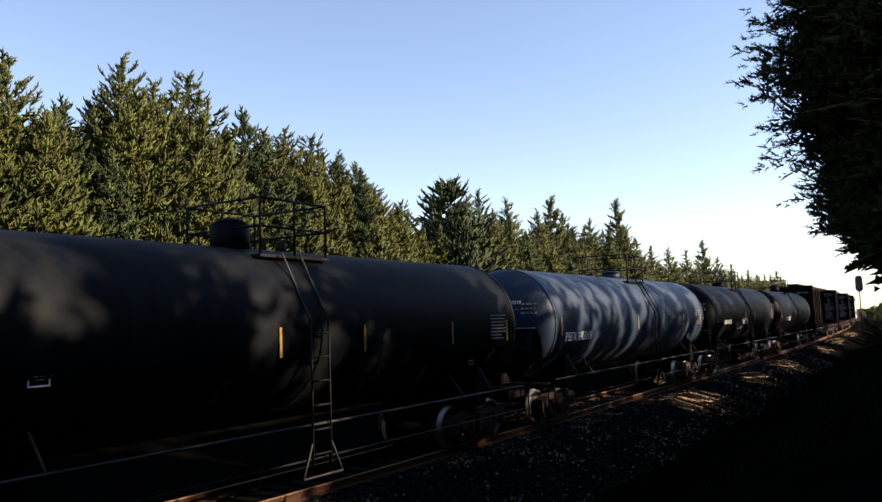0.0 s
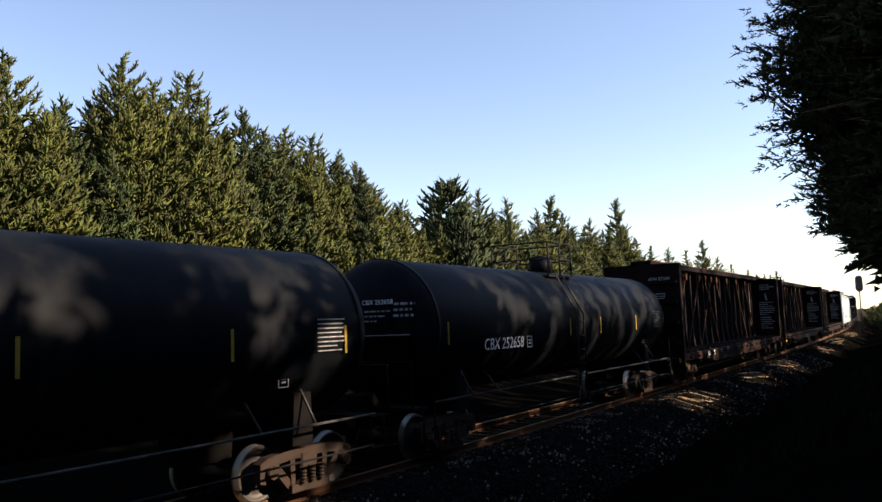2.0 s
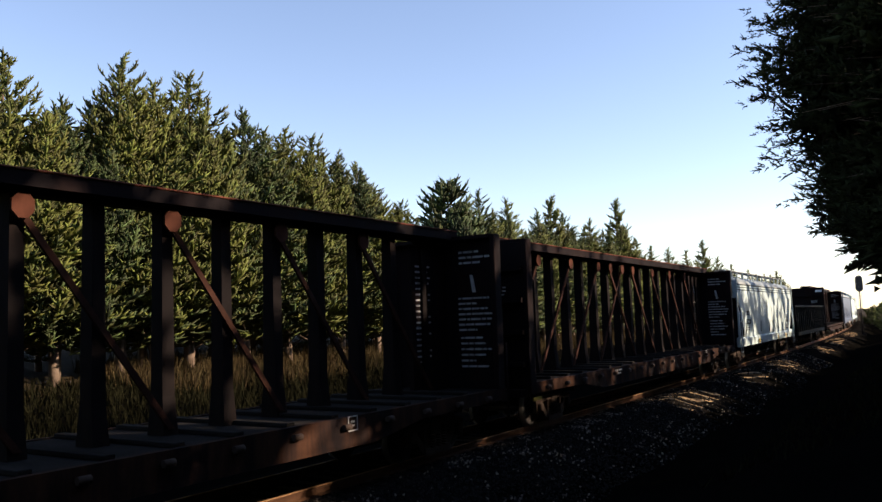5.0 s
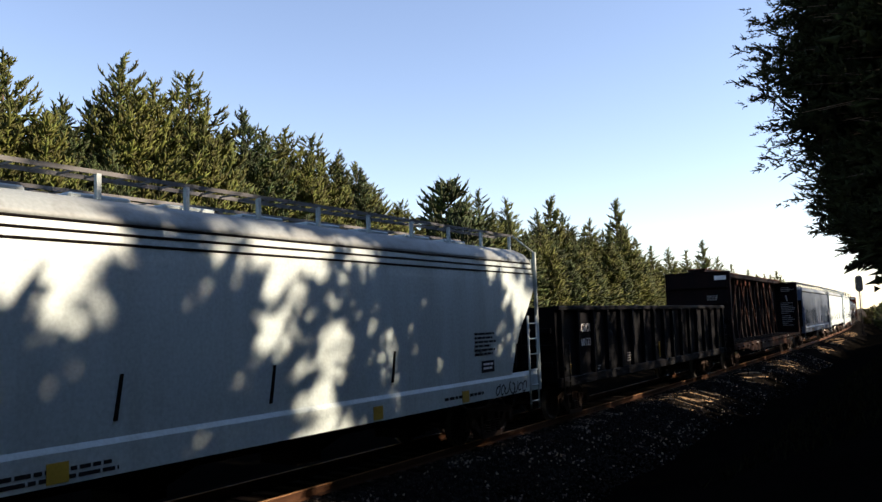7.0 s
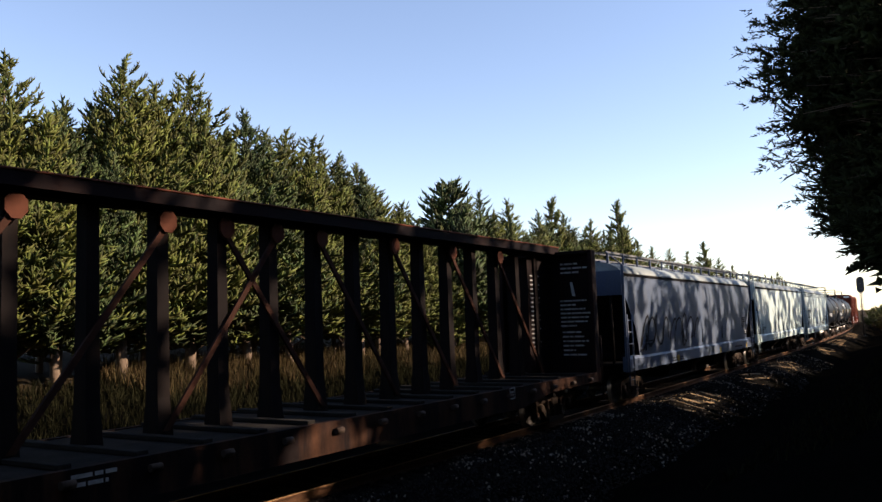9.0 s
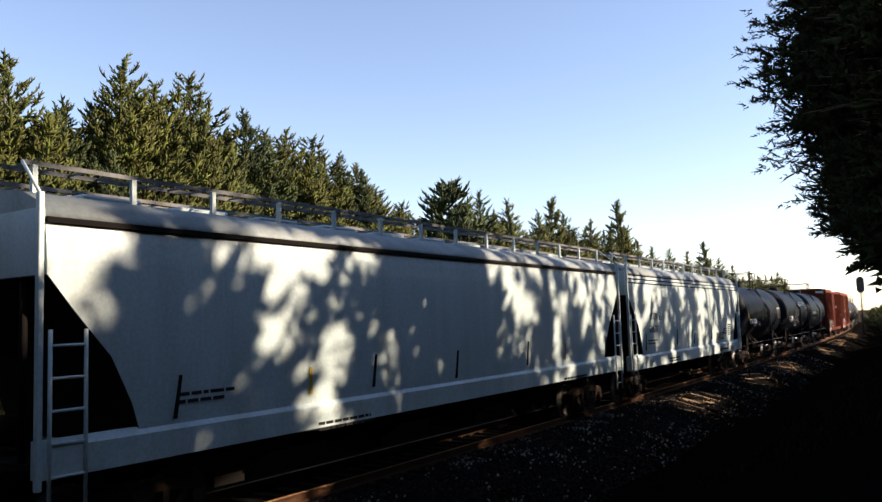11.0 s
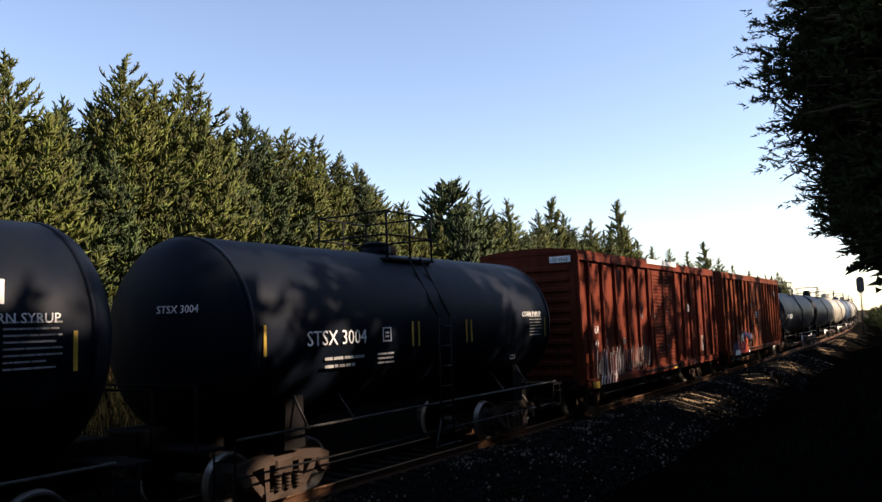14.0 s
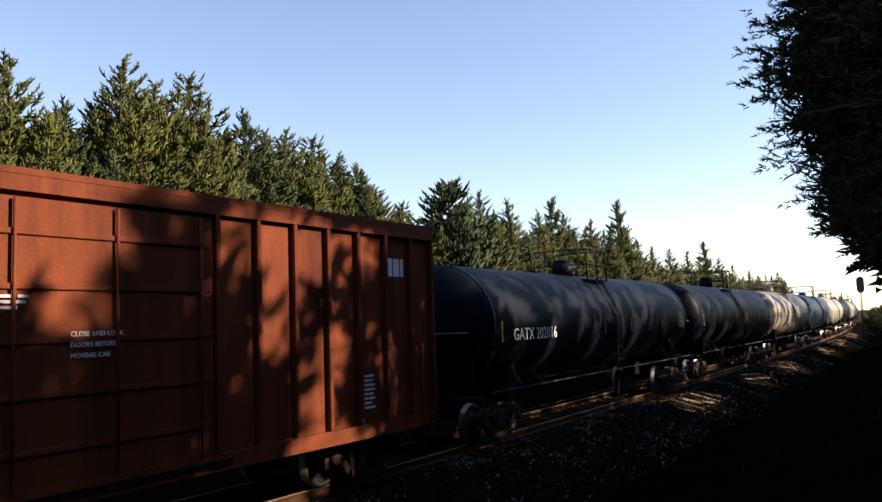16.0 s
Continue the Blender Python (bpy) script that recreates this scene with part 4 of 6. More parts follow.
def stencil(car, x, z, widths, height, gap, y, mat=None, face="side", label="unreadable stencilled lines"):
    """Unreadable small writing: rows of plain bars."""
    bm = new_bm()
    for i, row in enumerate(widths):
        at = 0.0
        rng = random.Random(i * 7 + int(abs(x) * 10))
        while at < row:
            w = min(row - at, rng.uniform(0.08, 0.3))
            zz = z - i * gap
            if face == "side":
                box(bm, x + at, x + at + w, y - 0.003, y + 0.003, zz, zz + height)
            else:
                box(bm, x - 0.003, x + 0.003, y - at - w, y - at, zz, zz + height)
            at += w + height * 0.7
    return tagged(part("stencil", bm, mat or WHITE_PAINT, car, label), kind="stuff")


def head_mark(car, text, half, radius, axis, y, z, size):
    """Small lettering on the front head of a tank, lying along its curve."""
    depth = radius * 0.46
    r2 = (y * y + (z - axis) ** 2) / radius ** 2
    x = -half - depth * math.sqrt(1 - r2)
    normal = Vector((-math.sqrt(1 - r2) / depth, y / radius ** 2, (z - axis) / radius ** 2)).normalized()
    ob = lettering(car, text, 0, 0, size, 0)
    ob.data.align_x = "CENTER"
    ob.matrix_basis = Matrix.Translation(Vector((x, y, z)) + normal * 0.03) @ normal.to_track_quat("Z", "Y").to_matrix().to_4x4()
    return ob


def head_stencil(car, half, radius, axis, y, z, widths, height, gap):
    """Unreadable small writing on the front head of a tank: rows of bars lying along its curve."""
    bm = new_bm()
    depth = radius * 0.46
    for i, row in enumerate(widths):
        rng = random.Random(40 + i)
        at, zz = 0.0, z - i * gap
        while at < row:
            w = min(row - at, rng.uniform(0.05, 0.16))
            yy = y - at - w / 2
            r2 = (yy * yy + (zz - axis) ** 2) / radius ** 2
            normal = Vector((-math.sqrt(1 - r2) / depth, yy / radius ** 2, (zz - axis) / radius ** 2)).normalized()
            m = Matrix.Translation(Vector((-half - depth * math.sqrt(1 - r2), yy, zz)) + normal * 0.012) @ normal.to_track_quat("Z", "Y").to_matrix().to_4x4()
            corners = [bm.verts.new(m @ Vector((a * w / 2, b * height / 2, c))) for c in (0.0, 0.004) for a, b in ((-1, -1), (1, -1), (1, 1), (-1, 1))]
            for q in ((3, 2, 1, 0), (4, 5, 6, 7), (0, 1, 5, 4), (1, 2, 6, 5), (2, 3, 7, 6), (3, 0, 4, 7)):
                bm.faces.new([corners[k] for k in q])
            at += w + 0.03
    return tagged(part("stencil", bm, FADED_WHITE, car, "unreadable stencilled lines"), kind="stuff")


def scrawl(car, x, z, width, height, y, mat=None, seed=1, thick=0.022, strokes=6):
    """Unreadable sprayed scribble in looping strokes."""
    rng = random.Random(seed)
    bm = new_bm()
    for k in range(strokes):
        cx = x + width * (k + 0.5) / strokes
        pts, n = [], 14
        a0, turn = rng.uniform(0, 6), rng.choice((-1, 1)) * rng.uniform(4.0, 7.5)
        rx, rz = width / strokes * rng.uniform(0.45, 0.75), height * rng.uniform(0.35, 0.5)
        for i in range(n):
            t = i / (n - 1)
            a = a0 + turn * t
            pts.append(Vector((cx + rx * math.cos(a) * (1 - 0.35 * t), y, z + height / 2 + rz * math.sin(a * 1.15) + (t - 0.5) * 0.15 * height)))
        for a, b in zip(pts, pts[1:]):
            w = (b - a).normalized()
            side = Vector((-w.z, 0, w.x)) * thick
            f = bm.faces.new([bm.verts.new(q + Vector((0, o, 0))) for q, o in ((a - side, 0), (b - side, 0), (b + side, 0), (a + side, 0))])
            if f.normal.y > 0:
                f.normal_flip()
    bmesh.ops.solidify(bm, geom=bm.faces[:], thickness=0.003)
    return tagged(part("graffiti", bm, mat or WHITE_PAINT, car, "sprayed graffiti scribble"), kind="stuff")


def tape(car, spots, y, z0, z1, w=0.06):
    for x in spots:
        part("reflector_strip", box(new_bm(), x, x + w, y - 0.004, y + 0.004, z0, z1), YELLOW, car, "yellow reflective strip")


def ladder(car, x0, x1, y, z0, z1, rungs, mat, r=0.018):
    ob = part("ladder_stile", bar(new_bm(), (x0, y, z0), (x0, y, z1), r * 1.3, 6), mat, car)
    part("ladder_stile", bar(new_bm(), (x1, y, z0), (x1, y, z1), r * 1.3, 6), mat, ob)
    rung = mesh_of("rung", bar(new_bm(), (x0, y, 0), (x1, y, 0), r, 6), mat)
    for i in range(rungs):
        part("rung", rung, None, ob, at=pose(0, 0, z0 + (z1 - z0) * (i + 0.5) / rungs))
    return ob


def placard(car, x, z, y, mat=None, size=0.28):
    bm = new_bm()
    for a in ((0, size, 0, 0.02), (0, size, size - 0.02, size), (0, 0.02, 0, size), (size - 0.02, size, 0, size), (size * 0.3, size * 0.7, size * 0.3, size * 0.42), (size * 0.3, size * 0.7, size * 0.55, size * 0.7)):
        box(bm, x + a[0], x + a[1], y - 0.004, y + 0.004, z + a[2], z + a[3])
    return part("placard", bm, mat or WHITE_PAINT, car, "small framed placard")


def tank_car(label, seam0, seam1, radius=1.52, axis=2.70, paint=None, dome="tall", pipe=None, bands=(), small=False, tapes=(0.02, 0.44, 0.59, 0.80, 0.97), shift=0.0, dome_x=None, plat_x=None):
    """seam0, seam1: the ends of the cylinder, along the train; the heads bulge beyond."""
    paint, pipe = paint or BLACK_TANK, pipe or PALE_PIPE
    cyl = seam1 - seam0
    half = cyl / 2
    car = tagged(new("tank_car"), label, "tank car", "freight train cars")
    car["mid"] = (seam0 + seam1) / 2
    n, head = 40, radius * 0.46
    rings = []
    ends = [(-half - head * math.sin(a), radius * math.cos(a)) for a in [radians(d) for d in (88, 78, 66, 54, 42, 30, 18, 8)]]
    body = [(-half + cyl * i / 8, radius) for i in range(9)]
    for x, r in ends + body + [(-x, r) for x, r in reversed(ends)]:
        rings.append([(x, -r * math.cos(i * math.tau / n), axis + r * math.sin(i * math.tau / n)) for i in range(n)])
    shell = part("tank_shell", skin(new_bm(), rings), paint, car)
    for x in [-half, half] + list(bands):
        bm = new_bm()
        skin(bm, [[(x + dx, -r * math.cos(i * math.tau / n), axis + r * math.sin(i * math.tau / n)) for i in range(n)] for dx, r in
                  ((-0.05, radius - 0.01), (-0.05, radius + 0.012), (0.05, radius + 0.012), (0.05, radius - 0.01))], caps=False)
        part("tank_band", bm, paint, shell)
    low = axis - radius
    if not small:
        for k in (-1, 1):
            bm = new_bm()
            rows = []
            for j in range(7):
                z = axis - 0.12 - 1.18 * j / 6
                wide = min(1.22 - 0.10 * max(0, 1 - j), math.sqrt(max(0.01, (radius * 0.97) ** 2 - (z - axis) ** 2)))
                rows.append([(k * (half + head * 1.04 * math.sqrt(max(0.0, 1 - ((wide * (i / 5 - 1)) ** 2 + (z - axis) ** 2) / radius ** 2)) + 0.02), wide * (i / 5 - 1), z) for i in range(11)])
            skin(bm, rows, closed=False)
            bmesh.ops.solidify(bm, geom=bm.faces[:], thickness=0.018)
            shield = part("head_shield", bm, paint, car, "steel plate over the lower half of the tank's end")
            bm = new_bm()
            for a, b in zip(rows[0], rows[0][1:]):
                bar(bm, a, b, 0.014, 5)
            part("shield_edge", bm, FADED_WHITE, shield, "pale worn top edge")
    for k in (-1, 1):
        e = k * (half + head)
        x0, x1 = sorted((k * (half - 2.9), e + k * 0.35))
        part("stub_sill", box(new_bm(), x0, x1, -0.33, 0.33, 0.68, low + 0.22, 0.02), DARK_FRAME, car)
        c = k * (half - 1.25)
        part("saddle", prism(new_bm(), ((c - 0.25, low - 0.30), (c - 0.20, low + 0.55), (c + 0.20, low + 0.55), (c + 0.25, low - 0.30)), -1.25, 1.25), DARK_FRAME, car)
        x0, x1 = sorted((e - k * 0.30, e + k * 0.22))
        part("end_platform", box(new_bm(), x0, x1, -1.45, 1.45, 1.10, 1.15), DARK_FRAME, car)
        bm = new_bm()
        bar(bm, (e + k * 0.2, -1.42, 1.12), (e + k * 0.2, -1.42, 2.05), 0.02, 6)
        bar(bm, (e + k * 0.2, 1.42, 1.12), (e + k * 0.2, 1.42, 2.05), 0.02, 6)
        bar(bm, (e + k * 0.2, -1.42, 2.05), (e + k * 0.2, 1.42, 2.05), 0.02, 6)
        part("end_railing", bm, DARK_FRAME, car)
        ladder(car, e - k * 0.25 - 0.2, e - k * 0.25 + 0.2, -1.5, 0.45, 1.12, 2, DARK_FRAME, 0.014)
        part("pipe_bracket", bar(new_bm(), (c, -1.56, 1.18), (c, -1.2, low + 0.60), 0.024, 6), pipe, car)
        part("pipe_bracket", bar(new_bm(), (c - k * 1.2, -1.56, 1.18), (c - k * 1.2, -1.15, low + 0.50), 0.02, 6), pipe, car)
    for y in (-1.56, 1.56):
        part("side_handrail", bar(new_bm(), (-half - 0.3, y, 1.22), (half + 0.3, y, 1.22), 0.024, 6), pipe, car, "long painted pipe handrail")
        part("train_line_pipe", bar(new_bm(), (-half - 0.3, y * 0.97, 0.66), (half + 0.3, y * 0.97, 0.66), 0.02, 6), RAILING, car)
    # top platform, railings, manway
    top, c0 = axis + radius, (shift + (0.2 if dome == "tall" else 0.0)) if plat_x is None else plat_x
    dome_x = shift - 0.45 if dome_x is None else dome_x
    plat = part("top_platform", box(new_bm(), c0 - 0.86, c0 + 0.86, -0.94, 0.94, top - 0.22, top - 0.17), RAILING, car)
    posts = [(x, y) for x in (-0.82, 0.0, 0.82) for y in (-0.9, 0.9)]
    for x, y in posts:
        part("railing_post", bar(new_bm(), (c0 + x, y, top - 0.22), (c0 + x, y, top + 0.78), 0.024, 6), RAILING, plat)
    for z in (top + 0.30, top + 0.78):
        for a, b in (((-0.82, -0.9), (0.82, -0.9)), ((-0.82, 0.9), (0.82, 0.9)), ((-0.82, -0.9), (-0.82, 0.9)), ((0.82, -0.9), (0.82, 0.9))):
            part("rail_bar", bar(new_bm(), (c0 + a[0], a[1], z), (c0 + b[0], b[1], z), 0.02, 6), RAILING, plat)
    if dome == "tall":
        bm = new_bm()
        bar(bm, (dome_x, 0, top - 0.1), (dome_x, 0, top + 0.40), 0.34, 16)
        bar(bm, (dome_x, 0, top + 0.40), (dome_x, 0, top + 0.50), 0.34, 16, 0.2)
        part("valve_housing", bm, paint, car, "round valve housing")
    else:
        bm = new_bm()
        bar(bm, (shift, 0, top - 0.1), (shift, 0, top + 0.18), 0.32, 16)
        bar(bm, (shift, 0, top + 0.18), (shift, 0, top + 0.24), 0.36, 16, 0.25)
        part("manway", bm, paint, car, "low round manway cover")
    bm = new_bm()
    bar(bm, (c0 + 0.6, 0, top - 0.05), (c0 + 0.6, 0, top + 0.2), 0.1, 10)
    bar(bm, (c0 + 0.35, 0.2, top - 0.05), (c0 + 0.35, 0.2, top + 0.26), 0.06, 8)
    part("relief_valve", bm, CAST_STEEL, car)
    ladder(car, shift - 0.22, shift + 0.22, -radius - 0.10, 0.55, axis + 0.2, 6, RAILING)
    for x in (shift - 0.22, shift + 0.22):
        part("ladder_top", bar(new_bm(), (x, -radius - 0.10, axis + 0.2), (x, -1.0, top - 0.15), 0.022, 6), RAILING if dome != "tall" else pipe, car)
    bm = new_bm()
    bar(bm, (shift - 0.48, -radius - 0.12, 0.40), (shift + 0.48, -radius - 0.12, 0.40), 0.02, 6)
    for x in (-0.48, 0.48):
        bar(bm, (shift + x, -radius - 0.12, 0.40), (shift + x * 0.46, -radius - 0.10, 0.95), 0.016, 6)
    part("stirrup_step", bm, pipe, car)
    if tapes:
        tape(car, [-half + cyl * q for q in tapes], -radius - 0.012, axis - 0.36, axis + 0.12, 0.055)
    y = -radius - 0.016
    stencil(car, half - 1.15, axis + 0.22, (0.7, 0.66, 0.7, 0.62, 0.7, 0.7, 0.5, 0.62), 0.022, 0.075, y + 0.012, FADED_WHITE)
    if small:
        stencil(car, -half + cyl * 0.16, axis - 0.50, (1.1, 0.8), 0.05, 0.13, y + 0.06, FADED_WHITE)
        stencil(car, -half + cyl * 0.30, axis - 0.48, (0.5, 0.5, 0.5), 0.035, 0.08, y + 0.06, FADED_WHITE)
    placard(car, half - 1.9, axis - 0.85, y + 0.20, FADED_WHITE, 0.24)
    running_gear(car, cyl + 2 * head, half - 0.95 if not small else half - 1.15, 0.9)
    return car


def centerbeam(label, lead, tail, paint=None, marks=(), end_text=""):
    paint = paint or BEAM_BROWN
    half = (tail - lead) / 2
    car = tagged(new("centerbeam_flatcar"), label, "flatcar", "freight train cars")
    car["mid"] = (lead + tail) / 2
    top, deck, width = 4.82, 1.22, 1.56
    part("deck", box(new_bm(), -half + 0.02, half - 0.02, -width + 0.12, width - 0.12, deck - 0.06, deck), DECK_WOOD, car, "worn wooden deck")
    riser = mesh_of("deck_riser", box(new_bm(), -0.09, 0.09, -width + 0.14, width - 0.14, deck, deck + 0.07, 0.01), DECK_WOOD)
    for i in range(19):
        part("deck_riser", riser, None, car, at=pose(-half + 1.0 + (2 * half - 2.0) * (i + 0.5) / 19, 0, 0.004))
    for y in (-1, 1):
        bm = new_bm()
        prism(bm, ((-half, 0.98), (-half, deck + 0.02), (half, deck + 0.02), (half, 0.98), (half - 3.4, 0.95), (half - 5.0, 0.72), (-half + 5.0, 0.72), (-half + 3.4, 0.95)), y * width - y * 0.12, y * width)
        sill = part("side_sill", bm, SILL_RUST, car, "rust-streaked side sill")
        winch = mesh_of("winch", bar(new_bm(), (-0.09, 0, 0), (0.09, 0, 0), 0.055, 8), CAST_STEEL)
        for i in range(18):
            part("winch", winch, None, sill, at=pose(-half + 0.9 + (2 * half - 1.8) * i / 17, y * (width + 0.05), deck - 0.14))
    part("center_sill", box(new_bm(), -half, half, -0.35, 0.35, 0.66, deck - 0.07), DARK_FRAME, car)
    for i in range(7):
        x = -half + 3.0 + (2 * half - 6.0) * i / 6
        part("crossbearer", box(new_bm(), x - 0.08, x + 0.08, -width + 0.13, width - 0.13, 0.80, deck - 0.07), DARK_FRAME, car)
    # bulkheads
    for k in (-1, 1):
        e = k * half
        x0, x1 = sorted((e, e - k * 0.06))
        bulk = part("bulkhead", box(new_bm(), x0, x1, -width + 0.1, width - 0.1, deck - 0.1, top), paint, car, "solid end bulkhead")
        for y in (-1, 1):
            x0, x1 = sorted((e + k * 0.01, e - k * 0.30))
            y0, y1 = sorted((y * width, y * (width - 0.12)))
            part("corner_post", box(new_bm(), x0, x1, y0, y1, 0.98, top + 0.02, 0.015), paint, bulk)
        for z in (1.7, 2.5, 3.3, 4.1):
            x0, x1 = sorted((e, e + k * 0.12))
            part("bulkhead_rib", box(new_bm(), x0, x1, -width + 0.13, width - 0.13, z - 0.06, z + 0.06), paint, bulk)
        x0, x1 = sorted((e + k * 0.01, e - k * 0.34))
        part("bulkhead_cap", box(new_bm(), x0, x1, -width + 0.122, width - 0.122, top - 0.06, top + 0.02), paint, bulk)
        x0, x1 = sorted((e - k * 0.07, e - k * 1.55))
        part("end_web", box(new_bm(), x0, x1, -0.06, 0.06, deck, top - 0.2), paint, car)
        ladder(car, e + k * 0.08 - 0.02, e + k * 0.08 + 0.02, -width - 0.02, 0.55, 2.3, 4, paint, 0.012)
        x0, x1 = sorted((e, e + k * 0.35))
        part("end_sill", box(new_bm(), x0, x1, -1.45, 1.45, 0.92, 1.10), paint, car)
    chord, ct = new_bm(), top + 0.16
    hat = ((-0.16, -0.26), (-0.16, -0.05), (-0.395, -0.05), (-0.395, -0.20), (-0.42, -0.20), (-0.42, 0.0), (0.42, 0.0), (0.42, -0.20), (0.395, -0.20), (0.395, -0.05), (0.16, -0.05), (0.16, -0.26))
    skin(chord, [[(x, y, ct + z) for y, z in hat] for x in (-half + 0.05, 0, half - 0.05)], smooth=False)
    bmesh.ops.recalc_face_normals(chord, faces=chord.faces)
    chord = part("top_chord", chord, paint, car, "dark hat-shaped top chord")
    # the chord's sunlit top edge, painted as an added plate of brighter rust
    part("sunlit_top", box(new_bm(), -half + 0.05, half - 0.05, -0.44, 0.44, ct + 0.003, ct + 0.035, 0.008), SUNLIT_RUST, chord, "added plate in brighter rust red, for the chord's sunlit top")
    n = 18
    post = new_bm()
    skin(post, [[(x * a, y * b, z) for x, y in ((-1, -1), (1, -1), (1, 1), (-1, 1))] for a, b, z in ((0.135, 0.20, deck), (0.115, 0.14, deck + 0.6), (0.10, 0.12, top - 0.08))], smooth=False)
    bmesh.ops.recalc_face_normals(post, faces=post.faces)
    post = mesh_of("post", post, POST_WORN)
    step = (2 * half - 2.2) / (n - 1)
    xs = [-half + 1.1 + step * i for i in range(n)]
    for x in xs:
        part("post", post, None, car, at=pose(x, 0, 0))
    for i, j in ((2, 0), (4, 2), (6, 4), (8, 6), (7, 9), (9, 11), (11, 13), (13, 15), (15, 17)):
        a, b = (xs[j], deck + 0.1), (xs[i], top - 0.35)
        bm = new_bm()
        for y in (-0.22,):
            prism(bm, ((a[0] - 0.06, a[1]), (a[0] + 0.06, a[1]), (b[0] + 0.06, b[1]), (b[0] - 0.06, b[1])), y, y + 0.05)
        brace = part("diagonal_brace", bm, BRACE_RUST, car)
        part("gusset", prism(new_bm(), [(b[0] + 0.17 * math.cos(radians(22.5 + 45 * k)), b[1] + 0.08 + 0.19 * math.sin(radians(22.5 + 45 * k))) for k in range(8)], -0.27, -0.225), BEAM_RED, brace, "rusty eight-sided gusset")
    # writing on the inner face of the tail bulkhead and on the solid web beside it
    x = half - 0.062
    stencil(car, x - 0.004, 4.45, (0.55, 0.85, 0.6), 0.05, 0.13, -0.45, FADED_WHITE, face="end")
    part("emblem", prism(new_bm(), ((0, 0), (0.10, 0), (0.02, 0.42), (-0.06, 0.42)), 0, 0.001), FADED_WHITE, car, "white slanted emblem", at=pose(x - 0.004, -0.8, 3.50, 0, 0, -90))
    stencil(car, x - 0.004, 3.34, (0.85, 0.5, 0.8, 0.95, 0.9, 0.85, 0.5), 0.045, 0.125, -0.40, FADED_WHITE, face="end")
    stencil(car, x - 0.004, 2.40, (0.6, 0.7, 0.85, 0.7, 0.4, 0.75), 0.045, 0.135, -0.44, FADED_WHITE, face="end")
    stencil(car, half - 1.40, 4.10, (0.6, 0.5, 0.6, 0.55, 0.2, 0.6, 0.6, 0.5, 0.2, 0.6, 0.6, 0.5, 0.6, 0.2, 0.5, 0.6, 0.6, 0.3), 0.04, 0.13, -0.068, FADED_WHITE)
    if end_text:
        lettering(car, end_text, -half - 0.012, 4.18, 0.13, -0.30, FADED_WHITE, face="end")
    stencil(car, -half - 0.008, 3.62, (0.5, 0.5, 0.45), 0.035, 0.09, -0.45, FADED_WHITE, face="end")
    placard(car, -half + 17.0, 0.99, -width - 0.006, FADED_WHITE, 0.26)
    stencil(car, -half + 5.9, 1.12, (0.62, 0.5), 0.05, 0.10, -width - 0.004, FADED_WHITE)
    part("yellow_step", box(new_bm(), -half + 0.02, -half + 0.5, -width - 0.03, -width + 0.02, 0.80, 0.88), YELLOW, car, "yellow step plate")
    for t, dx, dz, size in marks:
        lettering(car, t, -half + dx, dz, size, -width - 0.006)
    running_gear(car, 2 * half, half - 2.3, 0.85)
    return car


